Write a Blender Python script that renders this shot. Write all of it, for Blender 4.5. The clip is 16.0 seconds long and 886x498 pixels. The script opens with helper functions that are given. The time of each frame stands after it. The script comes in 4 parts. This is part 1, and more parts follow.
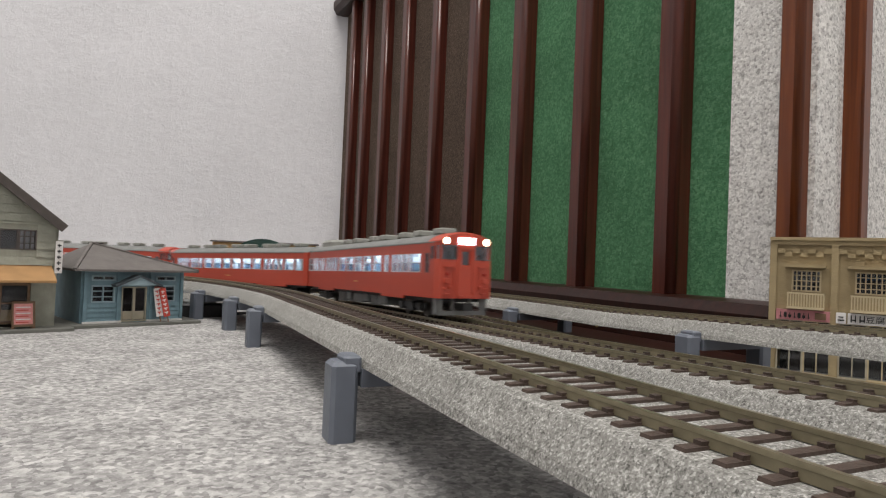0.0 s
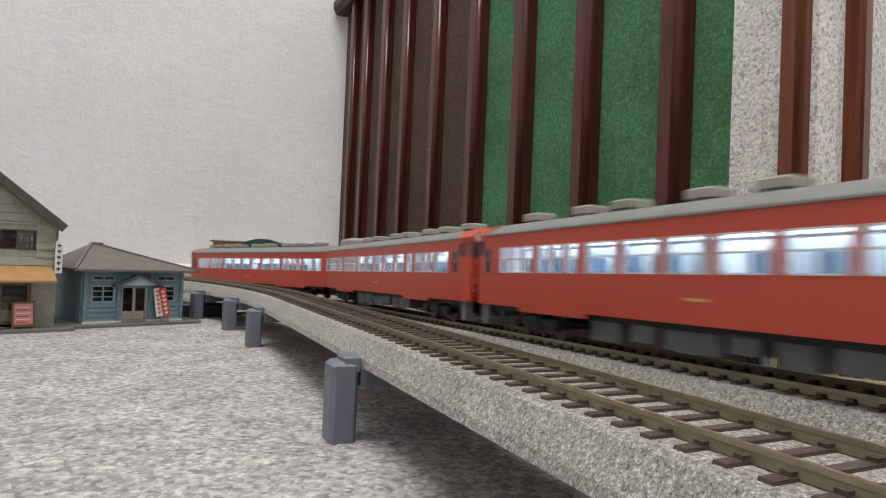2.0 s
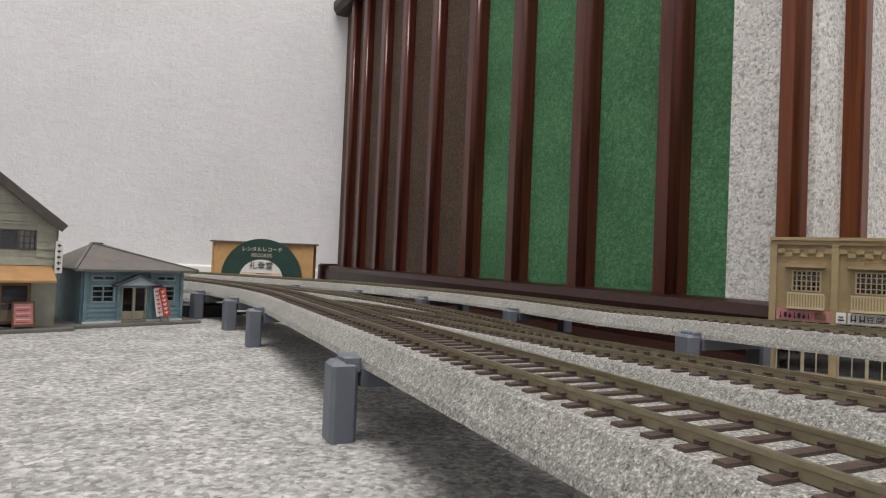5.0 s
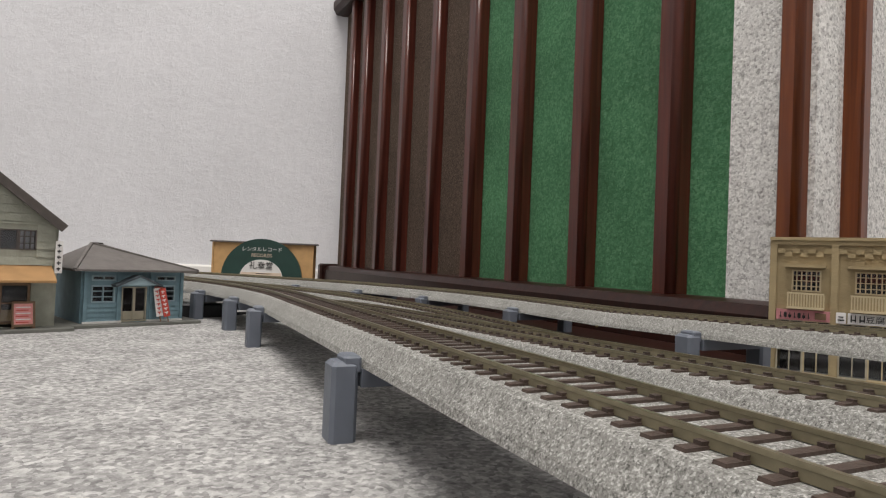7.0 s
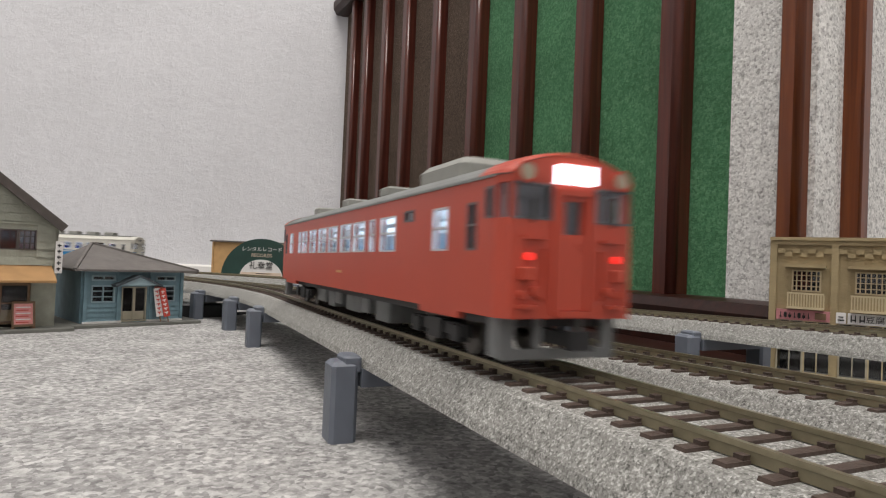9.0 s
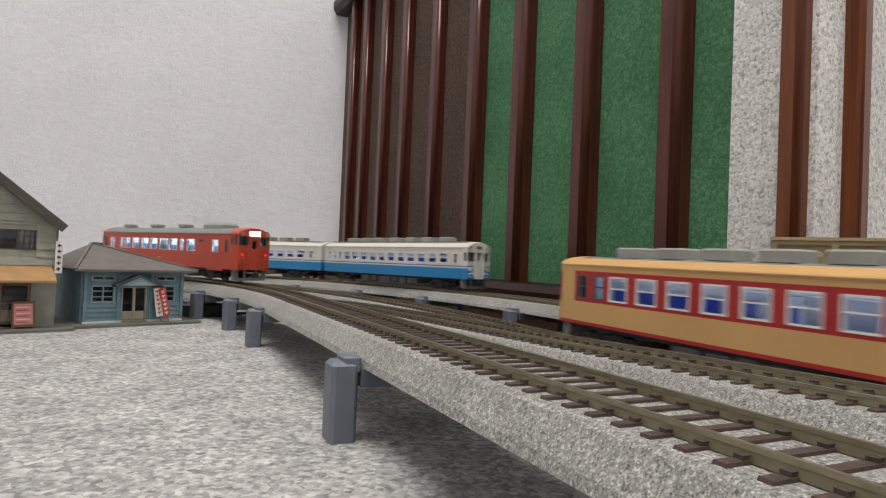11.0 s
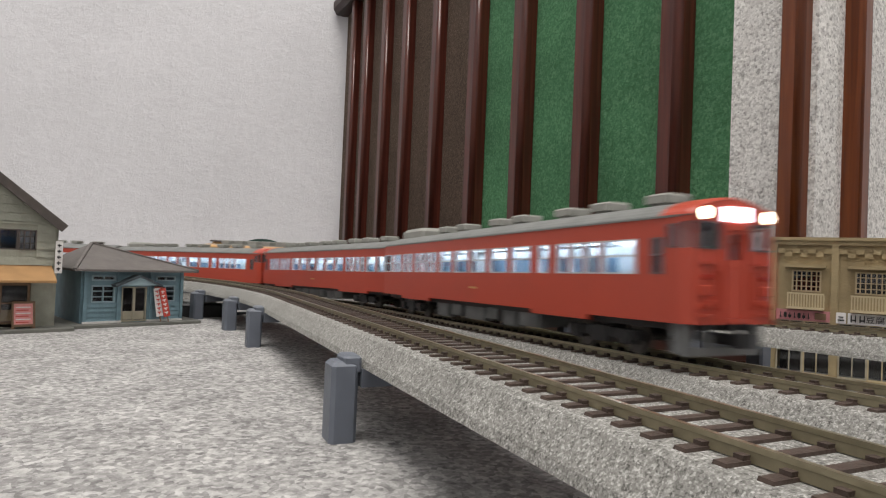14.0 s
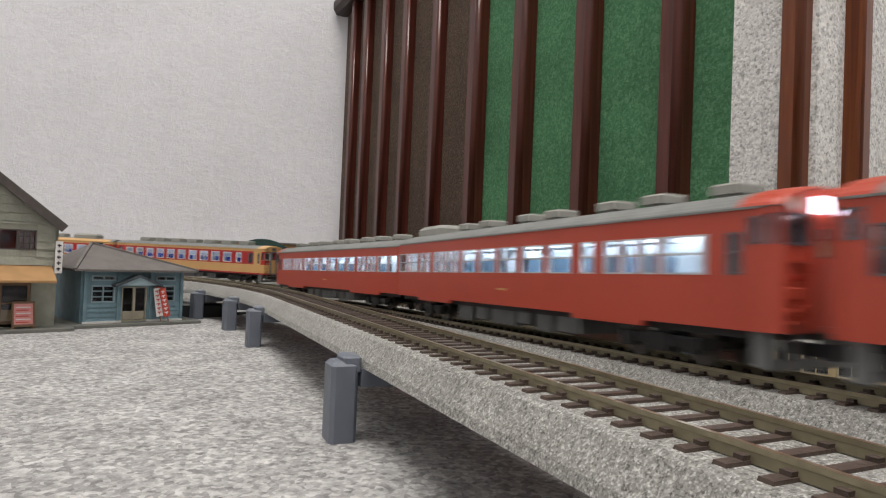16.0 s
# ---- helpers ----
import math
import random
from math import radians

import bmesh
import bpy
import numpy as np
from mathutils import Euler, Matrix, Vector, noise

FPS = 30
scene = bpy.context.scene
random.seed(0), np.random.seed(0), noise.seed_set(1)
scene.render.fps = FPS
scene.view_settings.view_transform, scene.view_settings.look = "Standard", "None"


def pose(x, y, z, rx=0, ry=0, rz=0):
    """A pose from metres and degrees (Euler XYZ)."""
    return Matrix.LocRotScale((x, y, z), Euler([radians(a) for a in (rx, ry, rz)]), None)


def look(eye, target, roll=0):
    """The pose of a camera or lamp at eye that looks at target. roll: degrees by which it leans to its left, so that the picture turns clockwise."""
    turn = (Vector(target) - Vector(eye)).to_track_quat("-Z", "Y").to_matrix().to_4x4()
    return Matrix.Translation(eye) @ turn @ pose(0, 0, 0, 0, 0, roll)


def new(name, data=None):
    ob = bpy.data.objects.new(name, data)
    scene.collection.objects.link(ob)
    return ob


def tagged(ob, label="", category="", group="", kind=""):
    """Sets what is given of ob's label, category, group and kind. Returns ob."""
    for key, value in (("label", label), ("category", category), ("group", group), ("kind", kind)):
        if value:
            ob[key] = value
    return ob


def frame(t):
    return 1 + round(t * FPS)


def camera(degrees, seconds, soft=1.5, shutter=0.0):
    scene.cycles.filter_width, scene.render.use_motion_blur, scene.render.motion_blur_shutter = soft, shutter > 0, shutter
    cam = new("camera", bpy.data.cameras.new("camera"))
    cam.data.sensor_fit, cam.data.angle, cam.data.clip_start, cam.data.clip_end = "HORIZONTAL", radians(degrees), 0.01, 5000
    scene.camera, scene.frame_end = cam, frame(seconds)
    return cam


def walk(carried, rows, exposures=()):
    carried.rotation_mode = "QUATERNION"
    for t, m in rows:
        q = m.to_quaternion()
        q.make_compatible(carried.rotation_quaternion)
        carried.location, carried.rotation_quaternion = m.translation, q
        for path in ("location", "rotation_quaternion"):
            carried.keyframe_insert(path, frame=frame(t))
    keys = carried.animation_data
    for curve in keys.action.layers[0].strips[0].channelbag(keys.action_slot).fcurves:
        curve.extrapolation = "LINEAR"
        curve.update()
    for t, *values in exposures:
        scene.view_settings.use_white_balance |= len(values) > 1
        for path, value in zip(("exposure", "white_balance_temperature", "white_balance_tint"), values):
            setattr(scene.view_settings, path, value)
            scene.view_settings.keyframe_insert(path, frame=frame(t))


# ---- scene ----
cam = camera(71.8, 16.0, soft=1.15, shutter=0.5)
EYE = (0.0, 0.0, 0.032)
VIEW = look(EYE, (0.0, 1.0, 0.032 + math.tan(radians(1.105))), 2.33)
walk(cam, [(0.0, VIEW), (16.0, VIEW)])
scene.view_settings.exposure = 0.0

# ---------------------------------------------------------------- light
world = bpy.data.worlds.new("room_air")
scene.world = world
world.use_nodes = True
world.node_tree.nodes["Background"].inputs[0].default_value = (1.0, 0.98, 0.95, 1)
world.node_tree.nodes["Background"].inputs[1].default_value = 0.05


def ceiling_lamp(x, y, power, sx, sy):
    data = bpy.data.lights.new("ceiling_tube", "AREA")
    data.shape, data.size, data.size_y, data.energy = "RECTANGLE", sx, sy, power
    data.color = (1.0, 0.965, 0.91)
    ob = new("ceiling_tube_light", data)
    ob.matrix_world = Matrix.Translation((x, y, 2.18))
    return ob


ceiling_lamp(-0.08, -0.37, 49, 1.3, 0.9)

MM = 0.001


# ---------------------------------------------------------------- materials
def mat(name, col, rough=0.6, metal=0.0, vary=0.12, scale=200.0, bump=0.0, bscale=900.0, emit=None, power=0.0, rand=0.0, spec=0.5):
    m = bpy.data.materials.new(name)
    m.use_nodes = True
    nt = m.node_tree
    b = nt.nodes["Principled BSDF"]
    b.inputs["Roughness"].default_value = rough
    b.inputs["Metallic"].default_value = metal
    b.inputs["Specular IOR Level"].default_value = spec
    tc = nt.nodes.new("ShaderNodeTexCoord")
    if vary or rand:
        n1 = nt.nodes.new("ShaderNodeTexNoise")
        n1.inputs["Scale"].default_value = scale
        n1.inputs["Detail"].default_value = 5
        nt.links.new(tc.outputs["Object"], n1.inputs["Vector"])
        ramp = nt.nodes.new("ShaderNodeValToRGB")
        ramp.color_ramp.elements[0].position, ramp.color_ramp.elements[1].position = 0.32, 0.68
        ramp.color_ramp.elements[0].color = tuple(c * (1 - vary) for c in col) + (1,)
        ramp.color_ramp.elements[1].color = tuple(min(1, c * (1 + vary)) for c in col) + (1,)
        nt.links.new(n1.outputs["Fac"], ramp.inputs["Fac"])
        out = ramp.outputs["Color"]
        if rand:
            oi = nt.nodes.new("ShaderNodeObjectInfo")
            mr = nt.nodes.new("ShaderNodeMapRange")
            mr.inputs["To Min"].default_value, mr.inputs["To Max"].default_value = 1 - rand, 1 + rand
            nt.links.new(oi.outputs["Random"], mr.inputs["Value"])
            hs = nt.nodes.new("ShaderNodeHueSaturation")
            nt.links.new(mr.outputs["Result"], hs.inputs["Value"])
            nt.links.new(out, hs.inputs["Color"])
            out = hs.outputs["Color"]
        nt.links.new(out, b.inputs["Base Color"])
    else:
        b.inputs["Base Color"].default_value = (*col, 1)
    if bump:
        n2 = nt.nodes.new("ShaderNodeTexNoise")
        n2.inputs["Scale"].default_value = bscale
        n2.inputs["Detail"].default_value = 4
        nt.links.new(tc.outputs["Object"], n2.inputs["Vector"])
        bp = nt.nodes.new("ShaderNodeBump")
        bp.inputs["Strength"].default_value = bump
        bp.inputs["Distance"].default_value = 0.0006
        nt.links.new(n2.outputs["Fac"], bp.inputs["Height"])
        nt.links.new(bp.outputs["Normal"], b.inputs["Normal"])
    if emit:
        b.inputs["Emission Color"].default_value = (*emit, 1)
        b.inputs["Emission Strength"].default_value = power
    return m


def speckle(name, stops, scale, rough=0.95, bump=0.6, dist=0.0008, stretch=(1, 1, 1), blotch=0.0, bscale=40.0, grain=0.0):
    """Speckled granular or fibrous surface: fine noise through several colours, plus broad blotches."""
    m = bpy.data.materials.new(name)
    m.use_nodes = True
    nt = m.node_tree
    b = nt.nodes["Principled BSDF"]
    b.inputs["Roughness"].default_value = rough
    b.inputs["Specular IOR Level"].default_value = 0.2
    tc = nt.nodes.new("ShaderNodeTexCoord")
    mp = nt.nodes.new("ShaderNodeMapping")
    mp.inputs["Scale"].default_value = stretch
    nt.links.new(tc.outputs["Object"], mp.inputs["Vector"])
    n1 = nt.nodes.new("ShaderNodeTexNoise")
    n1.inputs["Scale"].default_value = scale
    n1.inputs["Detail"].default_value = 6
    n1.inputs["Roughness"].default_value = 0.75
    nt.links.new(mp.outputs["Vector"], n1.inputs["Vector"])
    ramp = nt.nodes.new("ShaderNodeValToRGB")
    el = ramp.color_ramp.elements
    while len(el) < len(stops):
        el.new(0.5)
    for e, (pos, col) in zip(el, stops):
        e.position, e.color = pos, (*col, 1)
    fac = n1.outputs["Fac"]
    if grain:
        vo = nt.nodes.new("ShaderNodeTexVoronoi")
        vo.inputs["Scale"].default_value = grain
        nt.links.new(mp.outputs["Vector"], vo.inputs["Vector"])
        sp = nt.nodes.new("ShaderNodeSeparateColor")
        nt.links.new(vo.outputs["Color"], sp.inputs[0])
        mv = nt.nodes.new("ShaderNodeMapRange")
        mv.inputs["To Min"].default_value, mv.inputs["To Max"].default_value = 0.33, 0.67
        nt.links.new(sp.outputs[0], mv.inputs["Value"])
        mg = nt.nodes.new("ShaderNodeMix")
        mg.inputs[0].default_value = 0.5
        nt.links.new(n1.outputs["Fac"], mg.inputs[2])
        nt.links.new(mv.outputs["Result"], mg.inputs[3])
        fac = mg.outputs[0]
    nt.links.new(fac, ramp.inputs["Fac"])
    out = ramp.outputs["Color"]
    if blotch:
        n3 = nt.nodes.new("ShaderNodeTexNoise")
        n3.inputs["Scale"].default_value = bscale
        n3.inputs["Detail"].default_value = 3
        nt.links.new(tc.outputs["Object"], n3.inputs["Vector"])
        mr = nt.nodes.new("ShaderNodeMapRange")
        mr.inputs["From Min"].default_value, mr.inputs["From Max"].default_value = 0.3, 0.7
        mr.inputs["To Min"].default_value, mr.inputs["To Max"].default_value = 1 - blotch, 1 + blotch
        nt.links.new(n3.outputs["Fac"], mr.inputs["Value"])
        hs = nt.nodes.new("ShaderNodeHueSaturation")
        nt.links.new(mr.outputs["Result"], hs.inputs["Value"])
        nt.links.new(out, hs.inputs["Color"])
        out = hs.outputs["Color"]
    nt.links.new(out, b.inputs["Base Color"])
    bp = nt.nodes.new("ShaderNodeBump")
    bp.inputs["Strength"].default_value = bump
    bp.inputs["Distance"].default_value = dist
    nt.links.new(fac, bp.inputs["Height"])
    nt.links.new(bp.outputs["Normal"], b.inputs["Normal"])
    return m


def wood(name, dark, light, scale=60.0, stretch=(6, 6, 0.25), rough=0.28, coat=0.3):
    m = bpy.data.materials.new(name)
    m.use_nodes = True
    nt = m.node_tree
    b = nt.nodes["Principled BSDF"]
    b.inputs["Roughness"].default_value = rough
    b.inputs["Coat Weight"].default_value = coat
    b.inputs["Specular IOR Level"].default_value = 0.25
    b.inputs["Coat Roughness"].default_value = 0.18
    tc = nt.nodes.new("ShaderNodeTexCoord")
    mp = nt.nodes.new("ShaderNodeMapping")
    mp.inputs["Scale"].default_value = stretch
    nt.links.new(tc.outputs["Object"], mp.inputs["Vector"])
    n1 = nt.nodes.new("ShaderNodeTexNoise")
    n1.inputs["Scale"].default_value = scale
    n1.inputs["Detail"].default_value = 6
    n1.inputs["Distortion"].default_value = 0.6
    nt.links.new(mp.outputs["Vector"], n1.inputs["Vector"])
    ramp = nt.nodes.new("ShaderNodeValToRGB")
    ramp.color_ramp.elements[0].position, ramp.color_ramp.elements[1].position = 0.35, 0.7
    ramp.color_ramp.elements[0].color, ramp.color_ramp.elements[1].color = (*dark, 1), (*light, 1)
    nt.links.new(n1.outputs["Fac"], ramp.inputs["Fac"])
    nt.links.new(ramp.outputs["Color"], b.inputs["Base Color"])
    bp = nt.nodes.new("ShaderNodeBump")
    bp.inputs["Strength"].default_value, bp.inputs["Distance"].default_value = 0.15, 0.0005
    nt.links.new(n1.outputs["Fac"], bp.inputs["Height"])
    nt.links.new(bp.outputs["Normal"], b.inputs["Normal"])
    return m


def glass(name, tint=(0.95, 0.97, 1.0), rough=0.02, mix=0.85):
    m = bpy.data.materials.new(name)
    m.use_nodes = True
    nt = m.node_tree
    for n in list(nt.nodes):
        nt.nodes.remove(n)
    o = nt.nodes.new("ShaderNodeOutputMaterial")
    t = nt.nodes.new("ShaderNodeBsdfTransparent")
    t.inputs[0].default_value = (*tint, 1)
    g = nt.nodes.new("ShaderNodeBsdfGlossy")
    g.inputs["Roughness"].default_value = rough
    lw = nt.nodes.new("ShaderNodeLayerWeight")
    pw = nt.nodes.new("ShaderNodeMath")
    pw.operation = "POWER"
    pw.inputs[1].default_value = 5.0
    nt.links.new(lw.outputs["Facing"], pw.inputs[0])
    fr = nt.nodes.new("ShaderNodeMath")
    fr.operation = "MULTIPLY_ADD"
    fr.inputs[1].default_value, fr.inputs[2].default_value = 0.7, 0.05
    nt.links.new(pw.outputs[0], fr.inputs[0])
    mx = nt.nodes.new("ShaderNodeMixShader")
    nt.links.new(fr.outputs[0], mx.inputs[0])
    nt.links.new(t.outputs[0], mx.inputs[1])
    nt.links.new(g.outputs[0], mx.inputs[2])
    nt.links.new(mx.outputs[0], o.inputs[0])
    return m


CARPET = speckle("grey_carpet", [(0.36, (0.15, 0.145, 0.145)), (0.455, (0.265, 0.26, 0.256)), (0.53, (0.365, 0.357, 0.35)), (0.63, (0.54, 0.53, 0.52))], 520, bump=0.55, dist=0.0007, blotch=0.16, bscale=70, grain=1050)
BALLAST = speckle("grey_ballast", [(0.37, (0.088, 0.086, 0.079)), (0.45, (0.208, 0.204, 0.19)), (0.54, (0.295, 0.29, 0.272)), (0.63, (0.55, 0.54, 0.517))], 1500, bump=0.9, dist=0.0003, blotch=0.10, bscale=70, grain=5200)
PLASTER = speckle("white_wallpaper", [(0.25, (0.635, 0.63, 0.65)), (0.5, (0.665, 0.66, 0.68)), (0.75, (0.69, 0.685, 0.705))], 95, rough=0.85, bump=0.8, dist=0.0022, blotch=0.05, bscale=9)
GREEN = speckle("green_felt", [(0.3, (0.042, 0.118, 0.056)), (0.5, (0.074, 0.200, 0.098)), (0.7, (0.15, 0.31, 0.175))], 330, bump=1.0, dist=0.0016, blotch=0.16, bscale=22, grain=900)
GREYFELT = speckle("grey_felt", [(0.36, (0.30, 0.29, 0.275)), (0.47, (0.66, 0.645, 0.62)), (0.62, (0.92, 0.91, 0.88))], 420, bump=1.0, dist=0.0012, blotch=0.06, bscale=30, grain=1100)
BROWNFELT = speckle("brown_felt", [(0.3, (0.030, 0.020, 0.014)), (0.5, (0.078, 0.055, 0.041)), (0.7, (0.20, 0.15, 0.115))], 600, bump=0.8, blotch=0.1, bscale=30, grain=2000)
DARKWOOD = wood("dark_varnished_wood", (0.050, 0.012, 0.0085), (0.105, 0.026, 0.016), rough=0.3)
REDWOOD = wood("reddish_varnished_wood", (0.10, 0.024, 0.007), (0.20, 0.055, 0.014), rough=0.3)
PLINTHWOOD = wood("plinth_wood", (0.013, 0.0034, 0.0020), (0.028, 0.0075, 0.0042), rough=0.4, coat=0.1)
RAIL = mat("weathered_rail", (0.19, 0.165, 0.105), 0.42, 0.55, 0.15, 500)
RAILTOP = mat("rail_head", (0.32, 0.285, 0.195), 0.33, 0.8, 0.12, 700)
SLEEPER = mat("brown_sleeper", (0.052, 0.034, 0.026), 0.65, 0, 0.25, 500, 0.3, 1500, rand=0.12)
PIERGREY = mat("blue_grey_plastic", (0.125, 0.14, 0.17), 0.5, 0, 0.08, 120, 0.12, 900)


# ---------------------------------------------------------------- mesh helpers
class Shape:
    """Collects simple solids into one mesh."""

    def __init__(self):
        self.v, self.f = [], []

    def add(self, verts, faces):
        k = len(self.v)
        self.v += [tuple(p) for p in verts]
        self.f += [tuple(k + i for i in fc) for fc in faces]
        return self

    def box(self, x0, x1, y0, y1, z0, z1, m=None):
        vs = [Vector((x, y, z)) for z in (z0, z1) for y in (y0, y1) for x in (x0, x1)]
        if m is not None:
            vs = [m @ p for p in vs]
        return self.add(vs, [(0, 2, 3, 1), (4, 5, 7, 6), (0, 1, 5, 4), (2, 6, 7, 3), (0, 4, 6, 2), (1, 3, 7, 5)])

    def soft(self, x0, x1, y0, y1, z0, z1, r, m=None):
        """Box with its top and upright edges chamfered."""
        loops = []
        for z, k in ((z0, 0), (z1 - r, 0), (z1, r)):
            loops.append([(x0 + r + k, y0 + k, z), (x1 - r - k, y0 + k, z), (x1 - k, y0 + r + k, z), (x1 - k, y1 - r - k, z), (x1 - r - k, y1 - k, z), (x0 + r + k, y1 - k, z), (x0 + k, y1 - r - k, z), (x0 + k, y0 + r + k, z)])
        vs = [Vector(p) for lp in loops for p in lp]
        if m is not None:
            vs = [m @ p for p in vs]
        fs = [tuple(reversed(range(8))), tuple(range(16, 24))]
        for a in (0, 8):
            fs += [(a + i, a + (i + 1) % 8, a + 8 + (i + 1) % 8, a + 8 + i) for i in range(8)]
        return self.add(vs, fs)

    def prism(self, outline, axis, a, b, m=None):
        """Outline of 2D points drawn along an axis ('x', 'y' or 'z') from a to b."""
        def at(p, t):
            q = {"x": (t, p[0], p[1]), "y": (p[0], t, p[1]), "z": (p[0], p[1], t)}[axis]
            return m @ Vector(q) if m is not None else Vector(q)
        n = len(outline)
        vs = [at(p, a) for p in outline] + [at(p, b) for p in outline]
        return self.add(vs, [tuple(reversed(range(n))), tuple(range(n, 2 * n))] + [(i, (i + 1) % n, n + (i + 1) % n, n + i) for i in range(n)])

    def cyl(self, c, r, axis, a, b, n=14, m=None):
        return self.prism([(c[0] + r * math.cos(2 * math.pi * i / n), c[1] + r * math.sin(2 * math.pi * i / n)) for i in range(n)], axis, a, b, m)

    def wall(self, p0, p1, z0, z1, th, holes=(), m=None):
        """Upright wall from p0 to p1, thickness to its right, with openings (a, b, za, zb) along it."""
        p0, p1 = Vector(p0), Vector(p1)
        d = (p1 - p0)
        ln = d.length
        d /= ln
        w = Matrix(((d.x, d.y, 0, p0.x), (d.y, -d.x, 0, p0.y), (0, 0, 1, 0), (0, 0, 0, 1)))
        w = m @ w if m is not None else w
        hs = [h for h in holes if h[3] > z0 and h[2] < z1]
        xs = sorted({0.0, ln, *(min(max(h[i], 0.0), ln) for h in hs for i in (0, 1))})
        zs = sorted({z0, z1, *(min(max(h[i], z0), z1) for h in hs for i in (2, 3))})
        nx, nz = len(xs) - 1, len(zs) - 1
        full = {(i, j) for i in range(nx) for j in range(nz) if not any(h[0] < (xs[i] + xs[i + 1]) / 2 < h[1] and h[2] < (zs[j] + zs[j + 1]) / 2 < h[3] for h in hs)}
        index, vs, fs = {}, [], []

        def at(i, j, k):
            if (i, j, k) not in index:
                index[(i, j, k)] = len(vs)
                vs.append(w @ Vector((xs[i], th * k, zs[j])))
            return index[(i, j, k)]

        for i, j in full:
            fs.append((at(i, j, 0), at(i, j + 1, 0), at(i + 1, j + 1, 0), at(i + 1, j, 0)))
            fs.append((at(i, j, 1), at(i + 1, j, 1), at(i + 1, j + 1, 1), at(i, j + 1, 1)))
            for (di, dj), (a, b) in {(-1, 0): ((0, 0), (0, 1)), (1, 0): ((1, 0), (1, 1)), (0, -1): ((0, 0), (1, 0)), (0, 1): ((0, 1), (1, 1))}.items():
                if (i + di, j + dj) not in full:
                    fs.append((at(i + a[0], j + a[1], 0), at(i + b[0], j + b[1], 0), at(i + b[0], j + b[1], 1), at(i + a[0], j + a[1], 1)))
        self.add(vs, fs)
        return self

    def mesh(self, name, material, smooth=False, bevel=0.0):
        me = bpy.data.meshes.new(name)
        me.from_pydata(self.v, [], self.f)
        bm = bmesh.new()
        bm.from_mesh(me)
        if bevel:
            bmesh.ops.remove_doubles(bm, verts=bm.verts, dist=1e-7)
            bmesh.ops.bevel(bm, geom=list(bm.edges), offset=bevel, segments=1, affect="EDGES", clamp_overlap=True)
        bmesh.ops.recalc_face_normals(bm, faces=bm.faces)
        bm.to_mesh(me)
        bm.free()
        me.materials.append(material)
        if smooth:
            for p in me.polygons:
                p.use_smooth = True
        return me


def part(name, shape, material, parent, label="", smooth=False, bevel=0.0, m=None):
    me = shape if isinstance(shape, bpy.types.Mesh) else shape.mesh(name, material, smooth, bevel)
    ob = new(name, me)
    ob.parent = parent
    if m is not None:
        ob.matrix_basis = m
    return tagged(ob, label)


def thing(name, label, category, group="", kind="", m=None):
    ob = new(name)
    ob.empty_display_size = 0.01
    if m is not None:
        ob.matrix_basis = m
    return tagged(ob, label, category, group, kind)


def solid(name, shape, material, label, category="", kind="structure", smooth=False, bevel=0.0):
    return tagged(new(name, shape.mesh(name, material, smooth, bevel)), label, category, "", kind)


def words(text, size, material, parent, m, name="lettering", depth=0.00012):
    """Lettering in the built-in font as a mesh part."""
    cu = bpy.data.curves.new(name, "FONT")
    cu.body, cu.size, cu.extrude, cu.align_x, cu.align_y = text, size, depth, "CENTER", "CENTER"
    ob = bpy.data.objects.new(name, cu)
    scene.collection.objects.link(ob)
    bpy.context.view_layer.update()
    me = bpy.data.meshes.new_from_object(ob.evaluated_get(bpy.context.evaluated_depsgraph_get()))
    bpy.data.objects.remove(ob)
    bpy.data.curves.remove(cu)
    me.materials.clear()
    me.materials.append(material)
    return part(name, me, material, parent, m=m)


# ---------------------------------------------------------------- room
WALL_Y = 0.70
solid("floor", Shape().box(-1.6, 1.3, -1.3, WALL_Y, -0.02, 0), CARPET, "mottled grey low-pile carpet over the whole floor", "floor")
solid("wall_north", Shape().box(-1.6, 1.3, WALL_Y, WALL_Y + 0.1, -0.02, 2.2), PLASTER, "off-white textured wallpaper wall", "wall")
solid("wall_west", Shape().box(-1.7, -1.6, -1.4, WALL_Y + 0.1, -0.02, 2.2), PLASTER, "off-white wallpaper wall", "wall")
solid("wall_east", Shape().box(1.3, 1.4, -1.4, WALL_Y + 0.1, -0.02, 2.2), PLASTER, "off-white wallpaper wall", "wall")
solid("wall_south", Shape().box(-1.6, 1.3, -1.4, -1.3, -0.02, 2.2), PLASTER, "off-white wallpaper wall", "wall")
CEIL = mat("white_ceiling", (0.78, 0.78, 0.77), 0.9, vary=0.03, scale=20)
solid("ceiling", Shape().box(-1.7, 1.4, -1.4, WALL_Y + 0.1, 2.2, 2.25), CEIL, "plain white ceiling", "ceiling")
WHITEPAINT = mat("white_paint", (0.74, 0.72, 0.69), 0.45, vary=0.04, scale=30)
bb = Shape()
bb.prism([(WALL_Y, 0.0), (WALL_Y - 0.007, 0.0), (WALL_Y - 0.007, 0.0145), (WALL_Y - 0.004, 0.0165), (WALL_Y, 0.0165)], "x", -1.6, -0.105)
solid("baseboard", bb, WHITEPAINT, "narrow white painted baseboard along the wall", "baseboard")

# slatted wooden cabinet with felt between the slats
CAB_L = 0.256
CAB_DIR = Vector((0.539, -1.0, 0)).normalized()
PITCH = 0.2275 * CAB_L


def cab_point(d):
    return Vector((CAB_L - 0.539 * d, d, 0))


